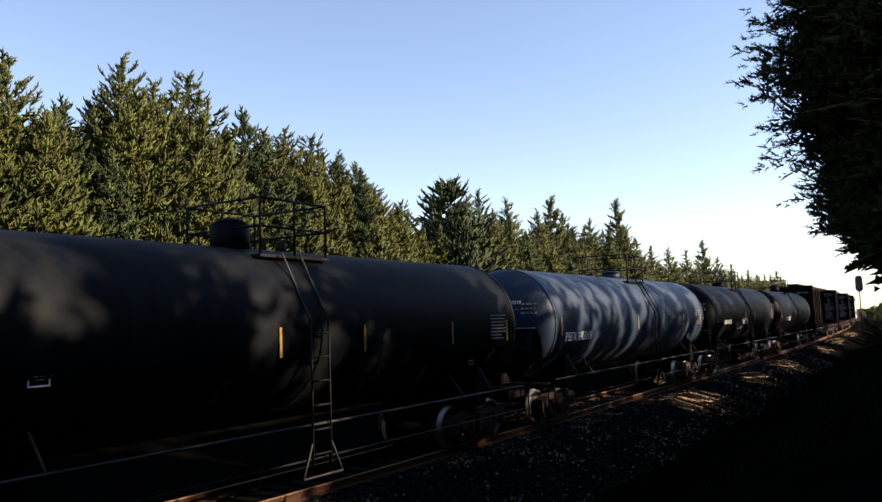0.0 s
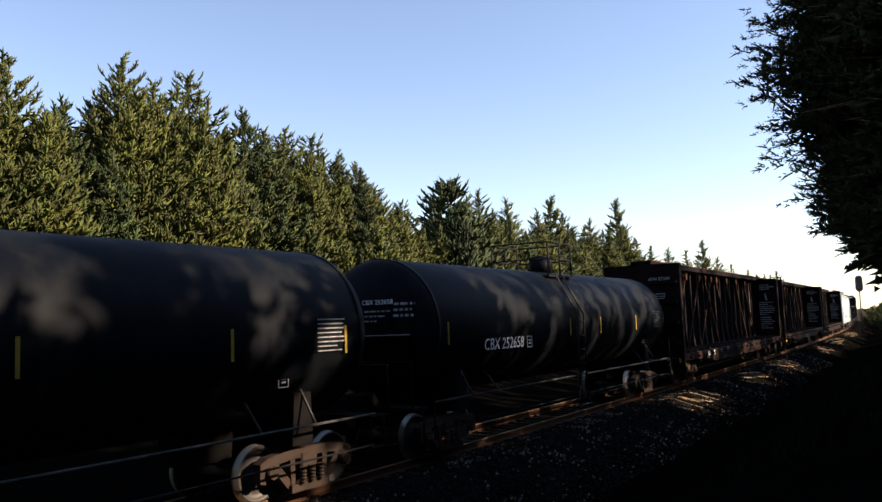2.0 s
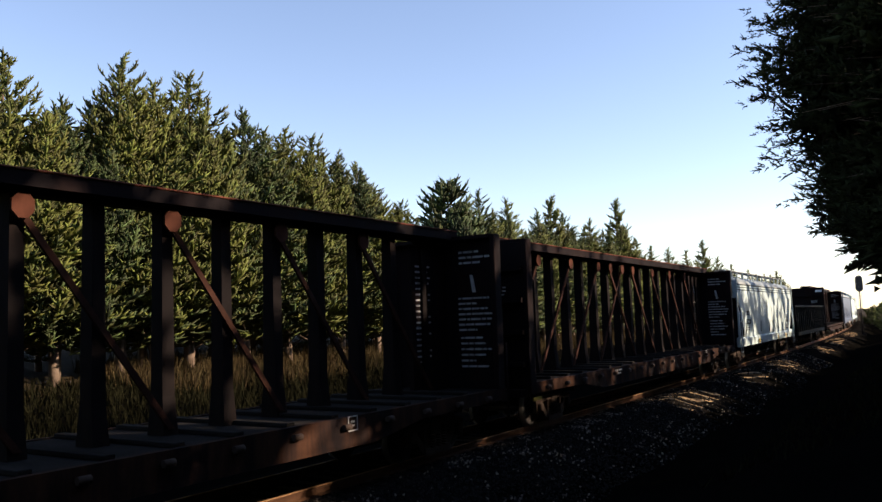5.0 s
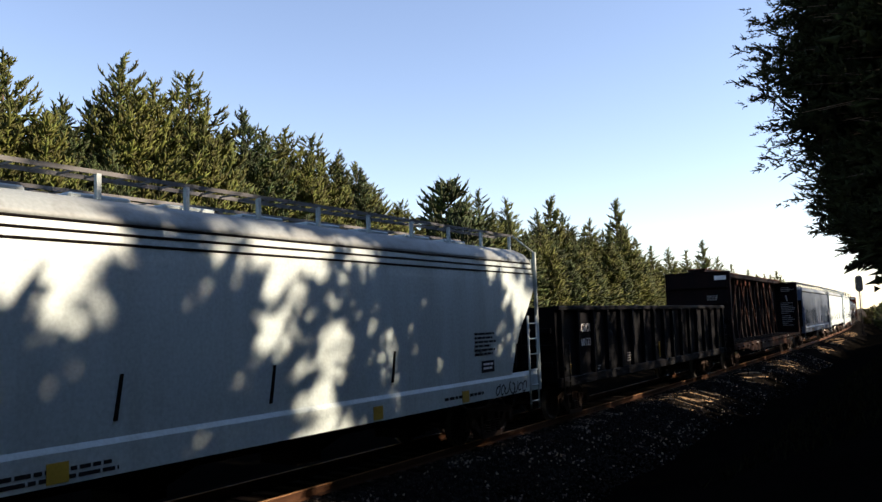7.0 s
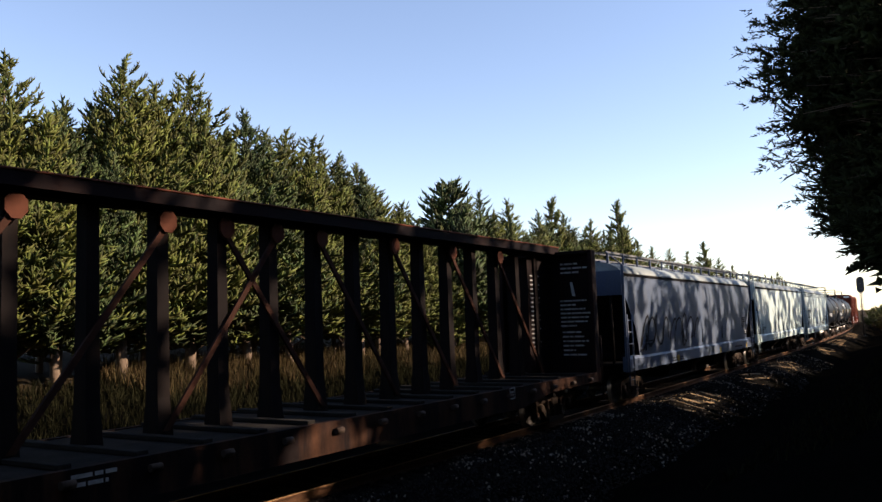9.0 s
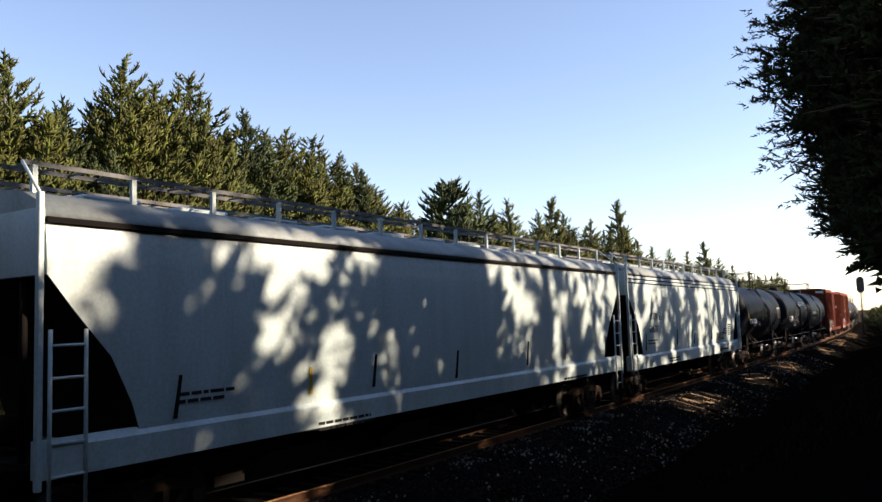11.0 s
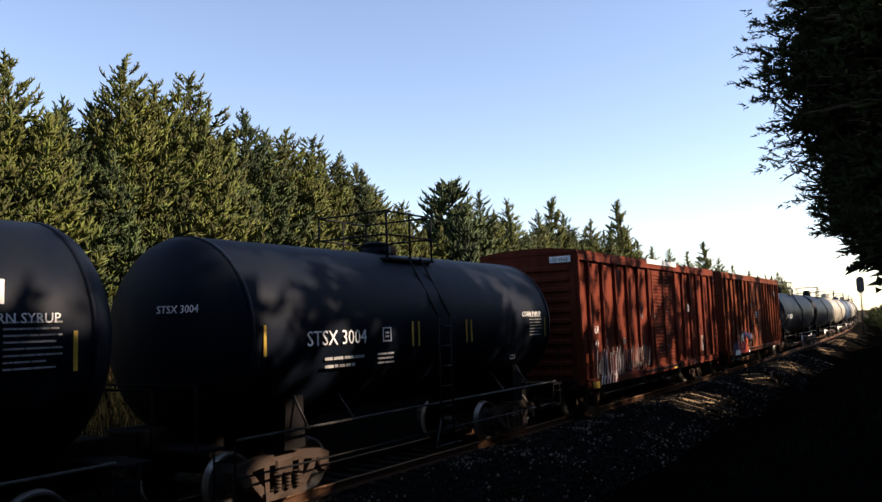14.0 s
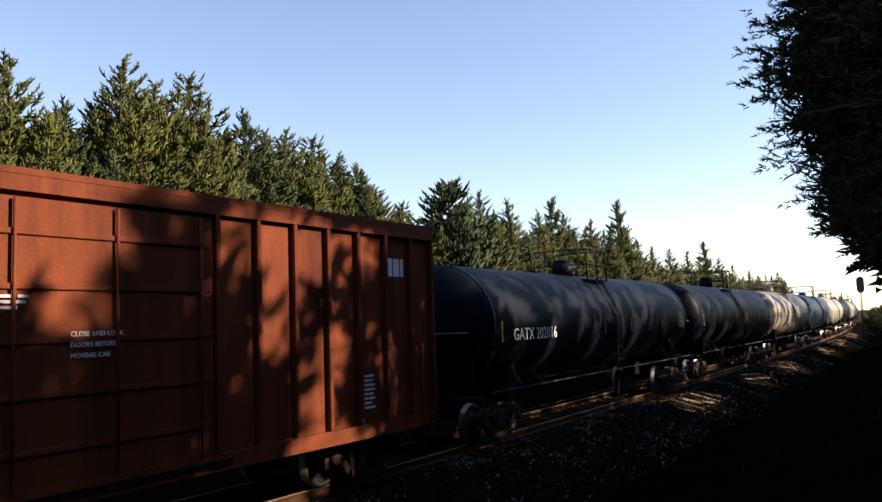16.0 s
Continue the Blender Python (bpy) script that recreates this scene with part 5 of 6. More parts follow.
def covered_hopper(label, lead, tail, paint=None, marks=(), ridges=True, text_mat=None, note=(2.6, 2.55), board=(2.0, 1.75), tapes=(0.28, 0.62, 0.90), sill_z=(1.07, 1.54)):
    paint, text_mat = paint or HOPPER_GREY, text_mat or BLACK_PAINT
    half = (tail - lead) / 2
    car = tagged(new("covered_hopper"), label, "hopper car", "freight train cars")
    car["mid"] = (lead + tail) / 2
    w, eave, ridge = 1.56, 4.22, 4.70

    def flank(z):
        """Half the body's width at a height: the sides belly out."""
        return w - float(np.interp(z, (1.4, 1.7, 2.1, 2.6, 3.2, 3.7, 4.0, 4.3), (0.035, 0.022, 0.009, 0.002, 0.0, 0.012, 0.035, 0.075)))

    # body: bellied sides, ends that slope in below
    ends = ((0.10, eave), (0.10, 4.1), (0.10, 4.0), (0.10, 3.88), (0.10, 3.74), (0.10, 3.55), (0.42, 3.15), (0.68, 2.85), (0.95, 2.55), (1.12, 2.22), (1.27, 1.92), (1.37, 1.62), (1.40, 1.40))
    bm = new_bm()
    skin(bm, [[(-half + e, -flank(z), z), (half - e, -flank(z), z), (half - e, flank(z), z), (-half + e, flank(z), z)] for e, z in reversed(ends)], smooth=False)
    bmesh.ops.recalc_face_normals(bm, faces=bm.faces)
    body = part("hopper_body", bm, paint, car, "smooth painted steel sides")
    # the end bays' shade is put on the sloped faces as near-black
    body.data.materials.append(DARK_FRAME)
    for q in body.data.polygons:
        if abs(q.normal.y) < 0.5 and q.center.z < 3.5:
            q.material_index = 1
    arc = [(w - 0.062, eave), (w - 0.10, eave + 0.09), (w - 0.24, eave + 0.24), (w - 0.54, eave + 0.38), (0.50, ridge - 0.02), (0, ridge)]
    ring = [(-y, z) for y, z in arc] + [(y, z) for y, z in arc[-2::-1]]
    part("roof", skin(new_bm(), [[(x, y, z) for y, z in ring] for x in (-half + 0.10, -half / 2, 0, half / 2, half - 0.10)], smooth=True), HOPPER_ROOF, car, "rounded grimy roof")
    if ridges:
        # shadow lines under the ridges, drawn by colouring the ridges dark
        for z in (eave - 0.27, eave - 0.14, eave - 0.01):
            for y in (-1, 1):
                part("side_ridge", bar(new_bm(), (-half + 0.12, y * flank(z), z), (half - 0.12, y * flank(z), z), 0.02, 6), DARK_FRAME, car, "seam ridge coloured dark as its shadow line")
    else:
        for y in (-1, 1):
            part("eave_angle", box(new_bm(), -half + 0.1, half - 0.1, min(y * (w - 0.08), y * (w - 0.01)), max(y * (w - 0.08), y * (w - 0.01)), eave - 0.05, eave + 0.02), DARK_FRAME, car)
    for y in (-1, 1):
        sill = new_bm()
        skin(sill, [[(x, y * (w + d), z) for d, z in ((-0.14, sill_z[0]), (0.03, sill_z[0]), (0.03, sill_z[1] - 0.09), (-0.05, sill_z[1]), (-0.14, sill_z[1]))] for x in (-half, half)], smooth=False)
        bmesh.ops.recalc_face_normals(sill, faces=sill.faces)
        part("side_sill", sill, paint, car, "deep side sill with a sloping ledge")
        # roof walk with its posts
        y0, y1 = sorted((y * 0.55, y * 1.0))
        bm = new_bm()
        box(bm, -half + 0.1, half - 0.1, y * 1.0 - 0.012, y * 1.0 + 0.012, ridge + 0.24, ridge + 0.30)
        box(bm, -half + 0.1, half - 0.1, y * 0.55 - 0.012, y * 0.55 + 0.012, ridge + 0.24, ridge + 0.30)
        m = int(half * 2 / 0.4)
        for i in range(m):
            x = -half + 0.2 + (2 * half - 0.4) * i / (m - 1)
            box(bm, x - 0.02, x + 0.02, y0, y1, ridge + 0.26, ridge + 0.28)
        walk_ob = part("roof_walk", bm, GRATING, car, "grated roof walkway")
        post = mesh_of("walk_post", box(new_bm(), -0.035, 0.035, y * 1.0 - 0.03, y * 1.0 + 0.03, ridge - 0.16, ridge + 0.25), paint)
        n = int(half * 2 / 1.45)
        for i in range(n + 1):
            part("walk_post", post, None, walk_ob, at=pose(-half + 0.25 + (2 * half - 0.5) * i / n, 0, 0))
    n = 10
    for i in range(n):
        x = -half + 1.0 + (2 * half - 2.0) * (i + 0.5) / n
        part("roof_hatch", box(new_bm(), x - 0.5, x + 0.5, -0.32, 0.32, ridge - 0.03, ridge + 0.10, 0.03), paint, car)
    part("center_sill", box(new_bm(), -half, half, -0.32, 0.32, 0.70, 1.05), DARK_FRAME, car)
    for i in range(4):
        c = -half + 3.9 + (2 * half - 7.8) * i / 3
        bm = new_bm()
        skin(bm, [[(c + dx * k, dy * k2, z) for dx, dy in ((-1, -1), (1, -1), (1, 1), (-1, 1))] for k, k2, z in ((1.35, 1.38, 1.40), (0.32, 0.45, 0.52), (0.32, 0.45, 0.36))], smooth=False)
        part("discharge_bay", bm, DARK_FRAME, car)
    for k in (-1, 1):
        e = k * half
        for y in (-1, 1):
            part("corner_post", box(new_bm(), e - 0.035, e + 0.035, y * w - 0.04, y * w + 0.04, 1.06, eave + 0.30, 0.008), paint, car)
            a, b = sorted((e - k * 0.12, e - k * 0.58))
            ladder(car, a, b, y * (w + 0.035), 0.62, 2.9, 6, paint, 0.02)
            part("roof_stay", bar(new_bm(), (e, y * w, eave + 0.28), (e - k * 0.1, y * 1.0, ridge + 0.28), 0.022, 6), paint, car)
        x0, x1 = sorted((e, e - k * 0.10))
        part("end_sheet", box(new_bm(), x0, x1, -w + 0.06, w - 0.06, 3.54, eave + 0.12), paint, car)
        x0, x1 = sorted((e, e - k * 1.25))
        part("end_deck", box(new_bm(), x0, x1, -w + 0.15, w - 0.15, 1.28, 1.34), DARK_FRAME, car)
        for y in (-1.1, 0, 1.1):
            part("end_strut", bar(new_bm(), (e - k * 0.08, y, 1.34), (e - k * 0.08, y, 3.56), 0.05, 6), DARK_FRAME, car)
        part("brake_cylinder", bar(new_bm(), (e - k * 0.5, -0.5, 1.62), (e - k * 0.5, 0.5, 1.62), 0.2, 12), DARK_FRAME, car)
    tape(car, [-half + 2 * half * q for q in tapes], -w - 0.036, 1.10, 1.34, 0.28)
    for i, q in enumerate((0.10, 0.33, 0.48, 0.655, 0.93)):
        x = -half + 2 * half * q
        z = 1.66 + 0.06 * (i % 2)
        side = new_bm()
        prism(side, ((x, z), (x + 0.09, z + 0.58), (x + 0.14, z + 0.58), (x + 0.05, z)), -flank(z) - 0.03, -flank(z) + 0.02)
        part("side_grip", side, DARK_FRAME, car)
    for i, (t, dx, dz, size) in enumerate(marks):
        lettering(car, t, -half + dx, dz, size, -flank(dz) - 0.006, text_mat)
        lettering(car, t, -half - 0.008, 3.98 - 0.24 * i, size * 0.5, -w + 0.75, text_mat, face="end")
    if note:
        stencil(car, half - note[0], note[1], (0.9, 0.8, 0.95, 0.7, 0.9, 0.8), 0.05, 0.09, -flank(2.3) - 0.006, text_mat)
    if note:
        part("notice_board", box(new_bm(), half - board[0], half - board[0] + 0.56, -flank(board[1]) - 0.016, -flank(board[1]) + 0.012, board[1], board[1] + 0.26), text_mat, car, "dark framed notice")
    if note:
        stencil(car, half - board[0] + 0.06, board[1] + 0.16, (0.44, 0.4), 0.045, 0.09, -flank(board[1]) - 0.018, WHITE_PAINT)
    stencil(car, -half + 2.0, 1.95, (1.0, 0.8), 0.05, 0.1, -flank(1.9) - 0.004, text_mat)
    stencil(car, -half + 0.5 * half, 1.22, (1.4, 1.5), 0.05, 0.09, -w - 0.034, text_mat)
    stencil(car, half - 4.5, 1.20, (1.6,), 0.06, 0.1, -w - 0.034, text_mat)
    running_gear(car, 2 * half, half - 1.75, 0.60)
    return car


def boxcar(label, lead, tail, paint, door="ribbed", marks=(), pale_top=False, posts=7, board=True):
    half = (tail - lead) / 2
    car = tagged(new("boxcar"), label, "boxcar", "freight train cars")
    car["mid"] = (lead + tail) / 2
    w, low, top = 1.50, 0.94, 4.72
    bm = new_bm()
    box(bm, -half, half, -w, w, low, top)
    part("body", bm, paint, car, "weathered red steel body")
    rf = [(-w - 0.08, top - 0.02), (-w - 0.08, top + 0.06), (-0.8, top + 0.16), (0, top + 0.18), (0.8, top + 0.16), (w + 0.08, top + 0.06), (w + 0.08, top - 0.02)]
    part("roof", skin(new_bm(), [[(x, y, z) for y, z in rf] for x in (-half - 0.03, 0, half + 0.03)], smooth=False), paint, car)
    d0, d1 = (-1.38, 1.68) if door == "ribbed" else (-1.25, 1.92)
    for y in (-1, 1):
        y0, y1 = sorted((y * w, y * (w + 0.10)))
        part("top_rail", box(new_bm(), -half, half, y0, y1, top - 0.22, top - 0.03), paint, car)
        part("side_sill", box(new_bm(), -half + 0.3, half - 0.3, y0, y1, low - 0.10, low + 0.14), paint, car)
        rib = mesh_of("side_post", box(new_bm(), -0.045, 0.045, y0, y1, low + 0.14, top - 0.22, 0.012), paint)
        n = posts
        for k, a, b in ((-1, -half + 0.79, d0 - 0.08), (1, d1 + 0.08, half - 0.79)):
            part("side_post", rib, None, car, at=pose(k * (half - 0.06), 0, 0))
            for i in range(n):
                part("side_post", rib, None, car, at=pose(a + (b - a) * i / (n - 1), 0, 0))
        yo = y * (w + 0.055)
        y0, y1 = sorted((y * w, yo))
        leaf = part("door", box(new_bm(), d0, d1, y0, y1, low + 0.12, top - 0.28), paint, car, "closed side door")
        m = 26 if door == "ribbed" else 5
        for i in range(m):
            z = low + 0.25 + (top - low - 0.62) * (i + 0.5) / m
            t = 0.028 if door == "ribbed" else 0.035
            a, b = sorted((yo, yo + y * 0.03))
            part("door_rib", box(new_bm(), d0 + 0.06, d1 - 0.06, a, b, z - t, z + t, 0.008), paint, leaf)
        for x in (d0 + 0.25, d1 - 0.25, 0.5 * (d0 + d1)):
            part("lock_rod", bar(new_bm(), (x, yo + y * 0.05, low + 0.14), (x, yo + y * 0.05, top - 0.3), 0.022, 6), paint, leaf)
        part("door_track", box(new_bm(), d0 - 1.2, d1 + 0.3, min(y * w, y * (w + 0.13)), max(y * w, y * (w + 0.13)), low - 0.02, low + 0.06), DARK_FRAME, car)
    if pale_top:
        part("door_header", box(new_bm(), d0 - 0.25, d1 + 0.25, -w - 0.13, -w - 0.085, top - 0.06, top + 0.10), WHITE_PAINT, car, "pale worn paint above the door")
    for k in (-1, 1):
        e = k * half
        for i in range(11 if board else 5):
            z = low + 0.25 + (0.30 if board else 0.62) * i
            x0, x1 = sorted((e - k * 0.01, e + k * 0.06))
            part("end_corrugation", box(new_bm(), x0, x1, -w + 0.18, w - 0.18, z, z + 0.15, 0.03), paint, car)
        a, b = sorted((e - k * 0.12, e - k * 0.55))
        ladder(car, a, b, -w - 0.13, low - 0.45, low + 1.5, 5, paint, 0.016)
        x0, x1 = sorted((e, e + k * 0.30))
        part("end_sill", box(new_bm(), x0, x1, -1.4, 1.4, 0.86, 1.10), DARK_FRAME, car)
    part("center_sill", box(new_bm(), -half, half, -0.32, 0.32, 0.68, low - 0.004), DARK_FRAME, car)
    for i in range(6):
        x = -half + 2.4 + (2 * half - 4.8) * i / 5
        part("crossbearer", box(new_bm(), x - 0.07, x + 0.07, -w + 0.02, w - 0.02, 0.78, low - 0.004), DARK_FRAME, car)
    if board:
        part("end_number_board", box(new_bm(), -half - 0.07, -half - 0.062, -1.4, -0.75, top - 0.28, top - 0.10), WHITE_PAINT, car, "white number board with unreadable mark")
    for t, dx, dz, size in marks:
        lettering(car, t, -half + dx, dz, size, -w - 0.006)
    if door == "plug":
        stencil(car, -half + 5.62, 3.31, (0.24, 0.14, 0.22, 0.26), 0.05, 0.10, -w - 0.005)
        stencil(car, -half + 5.66, 2.86, (0.26, 0.16, 0.20), 0.04, 0.075, -w - 0.005)
        stencil(car, d0 + 0.10, 3.27, (0.34, 0.30, 0.20), 0.035, 0.065, -w - 0.085)
    else:
        stencil(car, half - 4.4, 3.2, (0.3, 0.3, 0.3, 0.3, 0.3), 0.035, 0.06, -w - 0.062)
    stencil(car, half - 2.25, 1.9, (0.3, 0.25, 0.3, 0.3, 0.25, 0.3, 0.2, 0.3), 0.04, 0.08, -w - 0.005)
    placard(car, -half + 3.68, 1.95, -w - 0.006, FADED_WHITE, 0.2)
    running_gear(car, 2 * half, half - 1.75, 0.85)
    return car


def gondola(label, lead, tail, marks=()):
    half = (tail - lead) / 2
    car = tagged(new("gondola_car"), label, "gondola car", "freight train cars")
    car["mid"] = (lead + tail) / 2
    w, low, top = 1.46, 1.12, 3.02
    for y in (-1, 1):
        y0, y1 = sorted((y * w, y * (w - 0.03)))
        part("side_sheet", box(new_bm(), -half, half, y0, y1, low, top), GOND_BLACK, car, "scuffed black steel side")
        y0, y1 = sorted((y * (w - 0.06), y * (w + 0.14)))
        part("top_chord", box(new_bm(), -half, half, y0, y1, top, top + 0.13, 0.02), GOND_BLACK, car)
        y0, y1 = sorted((y * w, y * (w + 0.12)))
        part("side_sill", box(new_bm(), -half, half, y0, y1, low - 0.16, low + 0.10, 0.015), GOND_BLACK, car)
        rib = mesh_of("side_stake", prism(new_bm(), ((-0.10, low + 0.10), (-0.07, top), (0.07, top), (0.10, low + 0.10)), y0, y1), GOND_BLACK)
        for i in range(17):
            part("side_stake", rib, None, car, at=pose(-half + 0.25 + (2 * half - 0.5) * i / 16, 0, 0))
    for k in (-1, 1):
        x0, x1 = sorted((k * half, k * (half - 0.06)))
        part("end_sheet", box(new_bm(), x0, x1, -w + 0.03, w - 0.03, low, top + 0.1), GOND_BLACK, car)
        for z in (1.5, 1.95, 2.4):
            x0, x1 = sorted((k * half, k * (half + 0.08)))
            part("end_rib", box(new_bm(), x0, x1, -w + 0.1, w - 0.1, z, z + 0.16, 0.02), GOND_BLACK, car)
        a, b = sorted((k * (half - 0.08), k * (half - 0.5)))
        ladder(car, a, b, -w - 0.16, 0.6, 2.3, 5, GOND_BLACK, 0.016)
    part("floor_plate", box(new_bm(), -half, half, -w + 0.03, w - 0.03, low - 0.02, low + 0.04), GOND_BLACK, car)
    part("center_sill", box(new_bm(), -half, half, -0.35, 0.35, 0.68, low - 0.03), DARK_FRAME, car)
    tape(car, [-half + q for q in (0.83, 5.0, 9.05, 12.18, 18.1)], -w - 0.006, 1.30, 1.85, 0.09)
    for t, dx, dz, size in marks:
        lettering(car, t, -half + dx, dz, size, -w - 0.006)
    stencil(car, -half + 2.6, 1.35, (0.6, 0.5), 0.035, 0.08, -w - 0.005, FADED_WHITE)
    stencil(car, -half + 5.6, 1.6, (0.4, 0.4, 0.4, 0.4), 0.03, 0.08, -w - 0.005, FADED_WHITE)
    running_gear(car, 2 * half, half - 1.9, 0.6)
    return car


# ---- the train, from its first visible car to its last ----
def build_train():
    cars = []

    def tank(label, a, b, *args, texts=(), **kw):
        ob = tank_car(label, a, b, *args, **kw)
        half, r, ax = (b - a) / 2, kw.get("radius", 1.52), kw.get("axis", 2.70)
        for t, dx, z, size, mat in texts:
            lettering(ob, t, -half + dx, z, size, -r - 0.02, mat, lean=0.22 if t[:3] in ("PBF", "PBE", "CBX") or "51" in t else 0.0)
        cars.append(ob)
        return ob

    W = WHITE_PAINT
    tank("black tank car with a tall valve housing and yellow strips", 3.0, 17.3, paint=DIRTY_TANK)
    placard(cars[-1], -4.9, 2.22, -1.46, W, 0.28)
    lettering(cars[-1], "PLATE C", -4.86, 2.34, 0.05, -1.47)
    tank("dusty grey tank car with white reporting marks", 19.75, 35.0, paint=GREY_TANK, dome="low", shift=0.9, bands=(1.6, 2.4), texts=(("PBFX 645019", 0.5, 2.18, 0.25, W),))
    t = tank("grey-black tank car with white graffiti", 37.3, 52.6, paint=DIRTY_TANK, dome="low", texts=(("PBEX 645084", 1.43, 2.26, 0.217, W),))
    scrawl(t, -3.2, 1.95, 1.5, 0.5, -1.46, FADED_WHITE, seed=3, strokes=6, thick=0.02)
    scrawl(t, -1.9, 2.15, 1.7, 0.5, -1.50, WHITE_PAINT, seed=8, strokes=8, thick=0.016)
    tank("black tank car with a tall valve housing and white reporting marks", 55.2, 70.5, paint=DIRTY_TANK, shift=-0.35, plat_x=0.0, dome_x=0.58, texts=(("CBX 252658", 1.81, 2.15, 0.27, W),))
    placard(cars[-1], -7.65 + 4.1, 2.12, -1.49, W, 0.28)
    for ob, text in ((cars[1], "PBFX 645019"), (cars[2], "PBEX 645084"), (cars[3], "CBX 252658")):
        head_mark(ob, text, 7.65, 1.52, 2.70, -0.42, 3.22, 0.10)
        head_stencil(ob, 7.65, 1.52, 2.70, -0.12, 3.08, (0.6, 0.5, 0.3), 0.03, 0.10)
        head_stencil(ob, 7.65, 1.52, 2.70, -0.78, 3.22, (0.40, 0.36, 0.40), 0.05, 0.12)
    cars.append(centerbeam("empty rust-brown centerbeam flatcar with end bulkheads", 72.85, 95.6, marks=(("300", 3.78, 1.0, 0.20), ("400", 4.68, 1.0, 0.20)), end_text="AFN 57340"))
    cars.append(centerbeam("empty rust-brown centerbeam flatcar with a yellow corner step", 97.3, 120.05))
    cars.append(centerbeam("empty rust-brown centerbeam flatcar coupled to a pale hopper", 121.4, 144.15))
    cars.append(covered_hopper("pale grey covered hopper with black lettering", 145.25, 163.4, marks=(("INEX", 2.05, 2.62, 0.27), ("971280", 2.05, 2.17, 0.28)), note=(3.15, 2.50), board=(2.85, 1.66), tapes=(0.28, 0.62, 0.79)))
    scrawl(cars[-1], 6.75, 1.08, 1.55, 0.28, -1.596, BLACK_PAINT, 21, 0.018, 7)
    cars.append(gondola("low black gondola with ribbed sides and yellow strips", 164.7, 183.7, marks=(("SOXX", 1.62, 2.40, 0.24), ("660133", 1.58, 2.0, 0.22))))
    cars.append(centerbeam("empty dark brown centerbeam flatcar behind the gondola", 185.25, 208.0))
    part("number_board", box(new_bm(), -11.39, -11.382, -1.40, -0.85, 4.42, 4.62), W, cars[-1], "white number board with unreadable mark")
    cars.append(covered_hopper("blue-grey covered hopper with graffiti along the side", 210.3, 230.3, HOPPER_BLUE, ridges=False))
    scrawl(cars[-1], -8.5, 1.7, 7.5, 1.2, -1.572, BLACK_PAINT, 5, 0.04, 9)
    cars.append(covered_hopper("pale grey covered hopper with plain smooth sides", 231.5, 250.6, ridges=False, note=None, tapes=(), sill_z=(1.18, 1.62)))
    tape(cars[-1], (-9.55 + 14.8, -9.55 + 4.6), -1.566, 1.74, 2.18, 0.07)
    cars.append(covered_hopper("pale grey covered hopper with ridged eaves and black marks", 251.45, 267.95, marks=(("LUPX", 2.25, 2.70, 0.25), ("60670", 2.15, 2.25, 0.27)), note=(2.55, 2.28), board=(3.4, 1.9), tapes=()))
    placard(cars[-1], -8.25 + 3.30, 2.68, -1.566, BLACK_PAINT, 0.26)
    part("notice_board", box(new_bm(), -0.05, 0.75, -1.566, -1.555, 2.78, 3.0), WHITE_PAINT, cars[-1], "white framed notice")
    lettering(cars[-1], "SNACKS", 3.36, 1.66, 0.36, -1.568, BLACK_PAINT, 0.35, 0.72)
    scrawl(cars[-1], 3.7, 1.10, 0.62, 0.26, -1.596, BLACK_PAINT, 9, 0.018, 4)
    scrawl(cars[-1], 5.75, 1.08, 0.8, 0.28, -1.596, BLACK_PAINT, 12, 0.018, 4)
    tank("black tank car with a low manway", 270.0, 280.4, shift=0.45, radius=1.6, axis=2.76, dome="low", small=True, tapes=(0.02, 0.40, 0.42, 0.595, 0.615, 0.97), texts=(("STSX 51526", 0.36, 2.24, 0.272, W), ("CORN SYRUP", 8.9, 2.98, 0.12, W)))
    t = tank("black tank car with a white maker's band and graffiti", 282.95, 293.35, shift=0.45, radius=1.6, axis=2.76, dome="low", small=True, tapes=(0.02, 0.40, 0.42, 0.595, 0.615, 0.97), texts=(("STSX 51045", 0.73, 2.24, 0.272, W), ("CORN SYRUP", 8.9, 2.98, 0.12, W)))
    placard(t, -5.2 + 2.82, 2.22, -1.55, W, 0.24)
    placard(cars[-2], -5.2 + 2.47, 2.22, -1.55, W, 0.24)
    stencil(t, 0.98, 3.2, (3.1,), 0.28, 0.3, -1.555, label="white block logo band")
    scrawl(t, -1.5, 2.1, 1.7, 0.6, -1.6, seed=6, strokes=7, thick=0.02)
    stencil(t, -1.5, 1.98, (1.4, 1.2, 1.3), 0.035, 0.09, -1.45, FADED_WHITE)
    part("paint_mark", box(new_bm(), 1.2, 1.5, -1.43, -1.34, 1.88, 1.96), YELLOW, t, "yellow paint mark")
    tank("black tank car with white marks beside a red boxcar", 295.95, 306.4, radius=1.6, axis=2.76, dome="low", small=True, tapes=(0.02, 0.40, 0.42, 0.595, 0.615, 0.97), texts=(("STSX 3004", 1.17, 2.52, 0.25, W), ("CORN SYRUP", 8.9, 2.92, 0.12, W)))
    placard(cars[-1], -5.22 + 3.24, 2.52, -1.606, W, 0.26)
    head_mark(cars[-1], "STSX 3004", 5.22, 1.6, 2.76, -0.7, 3.1, 0.12)
    cars.append(boxcar("weathered red boxcar with ribbed door and white graffiti", 308.5, 324.05, BOX_RED, "ribbed", (("LR", 1.25, 2.37, 0.22), ("S", 2.03, 2.40, 0.22), ("41", 1.25, 1.95, 0.22), ("62", 1.96, 1.98, 0.22)), True, 6))
    scrawl(cars[-1], -6.75, 0.98, 2.0, 0.95, -1.612, seed=2, strokes=9, thick=0.018)
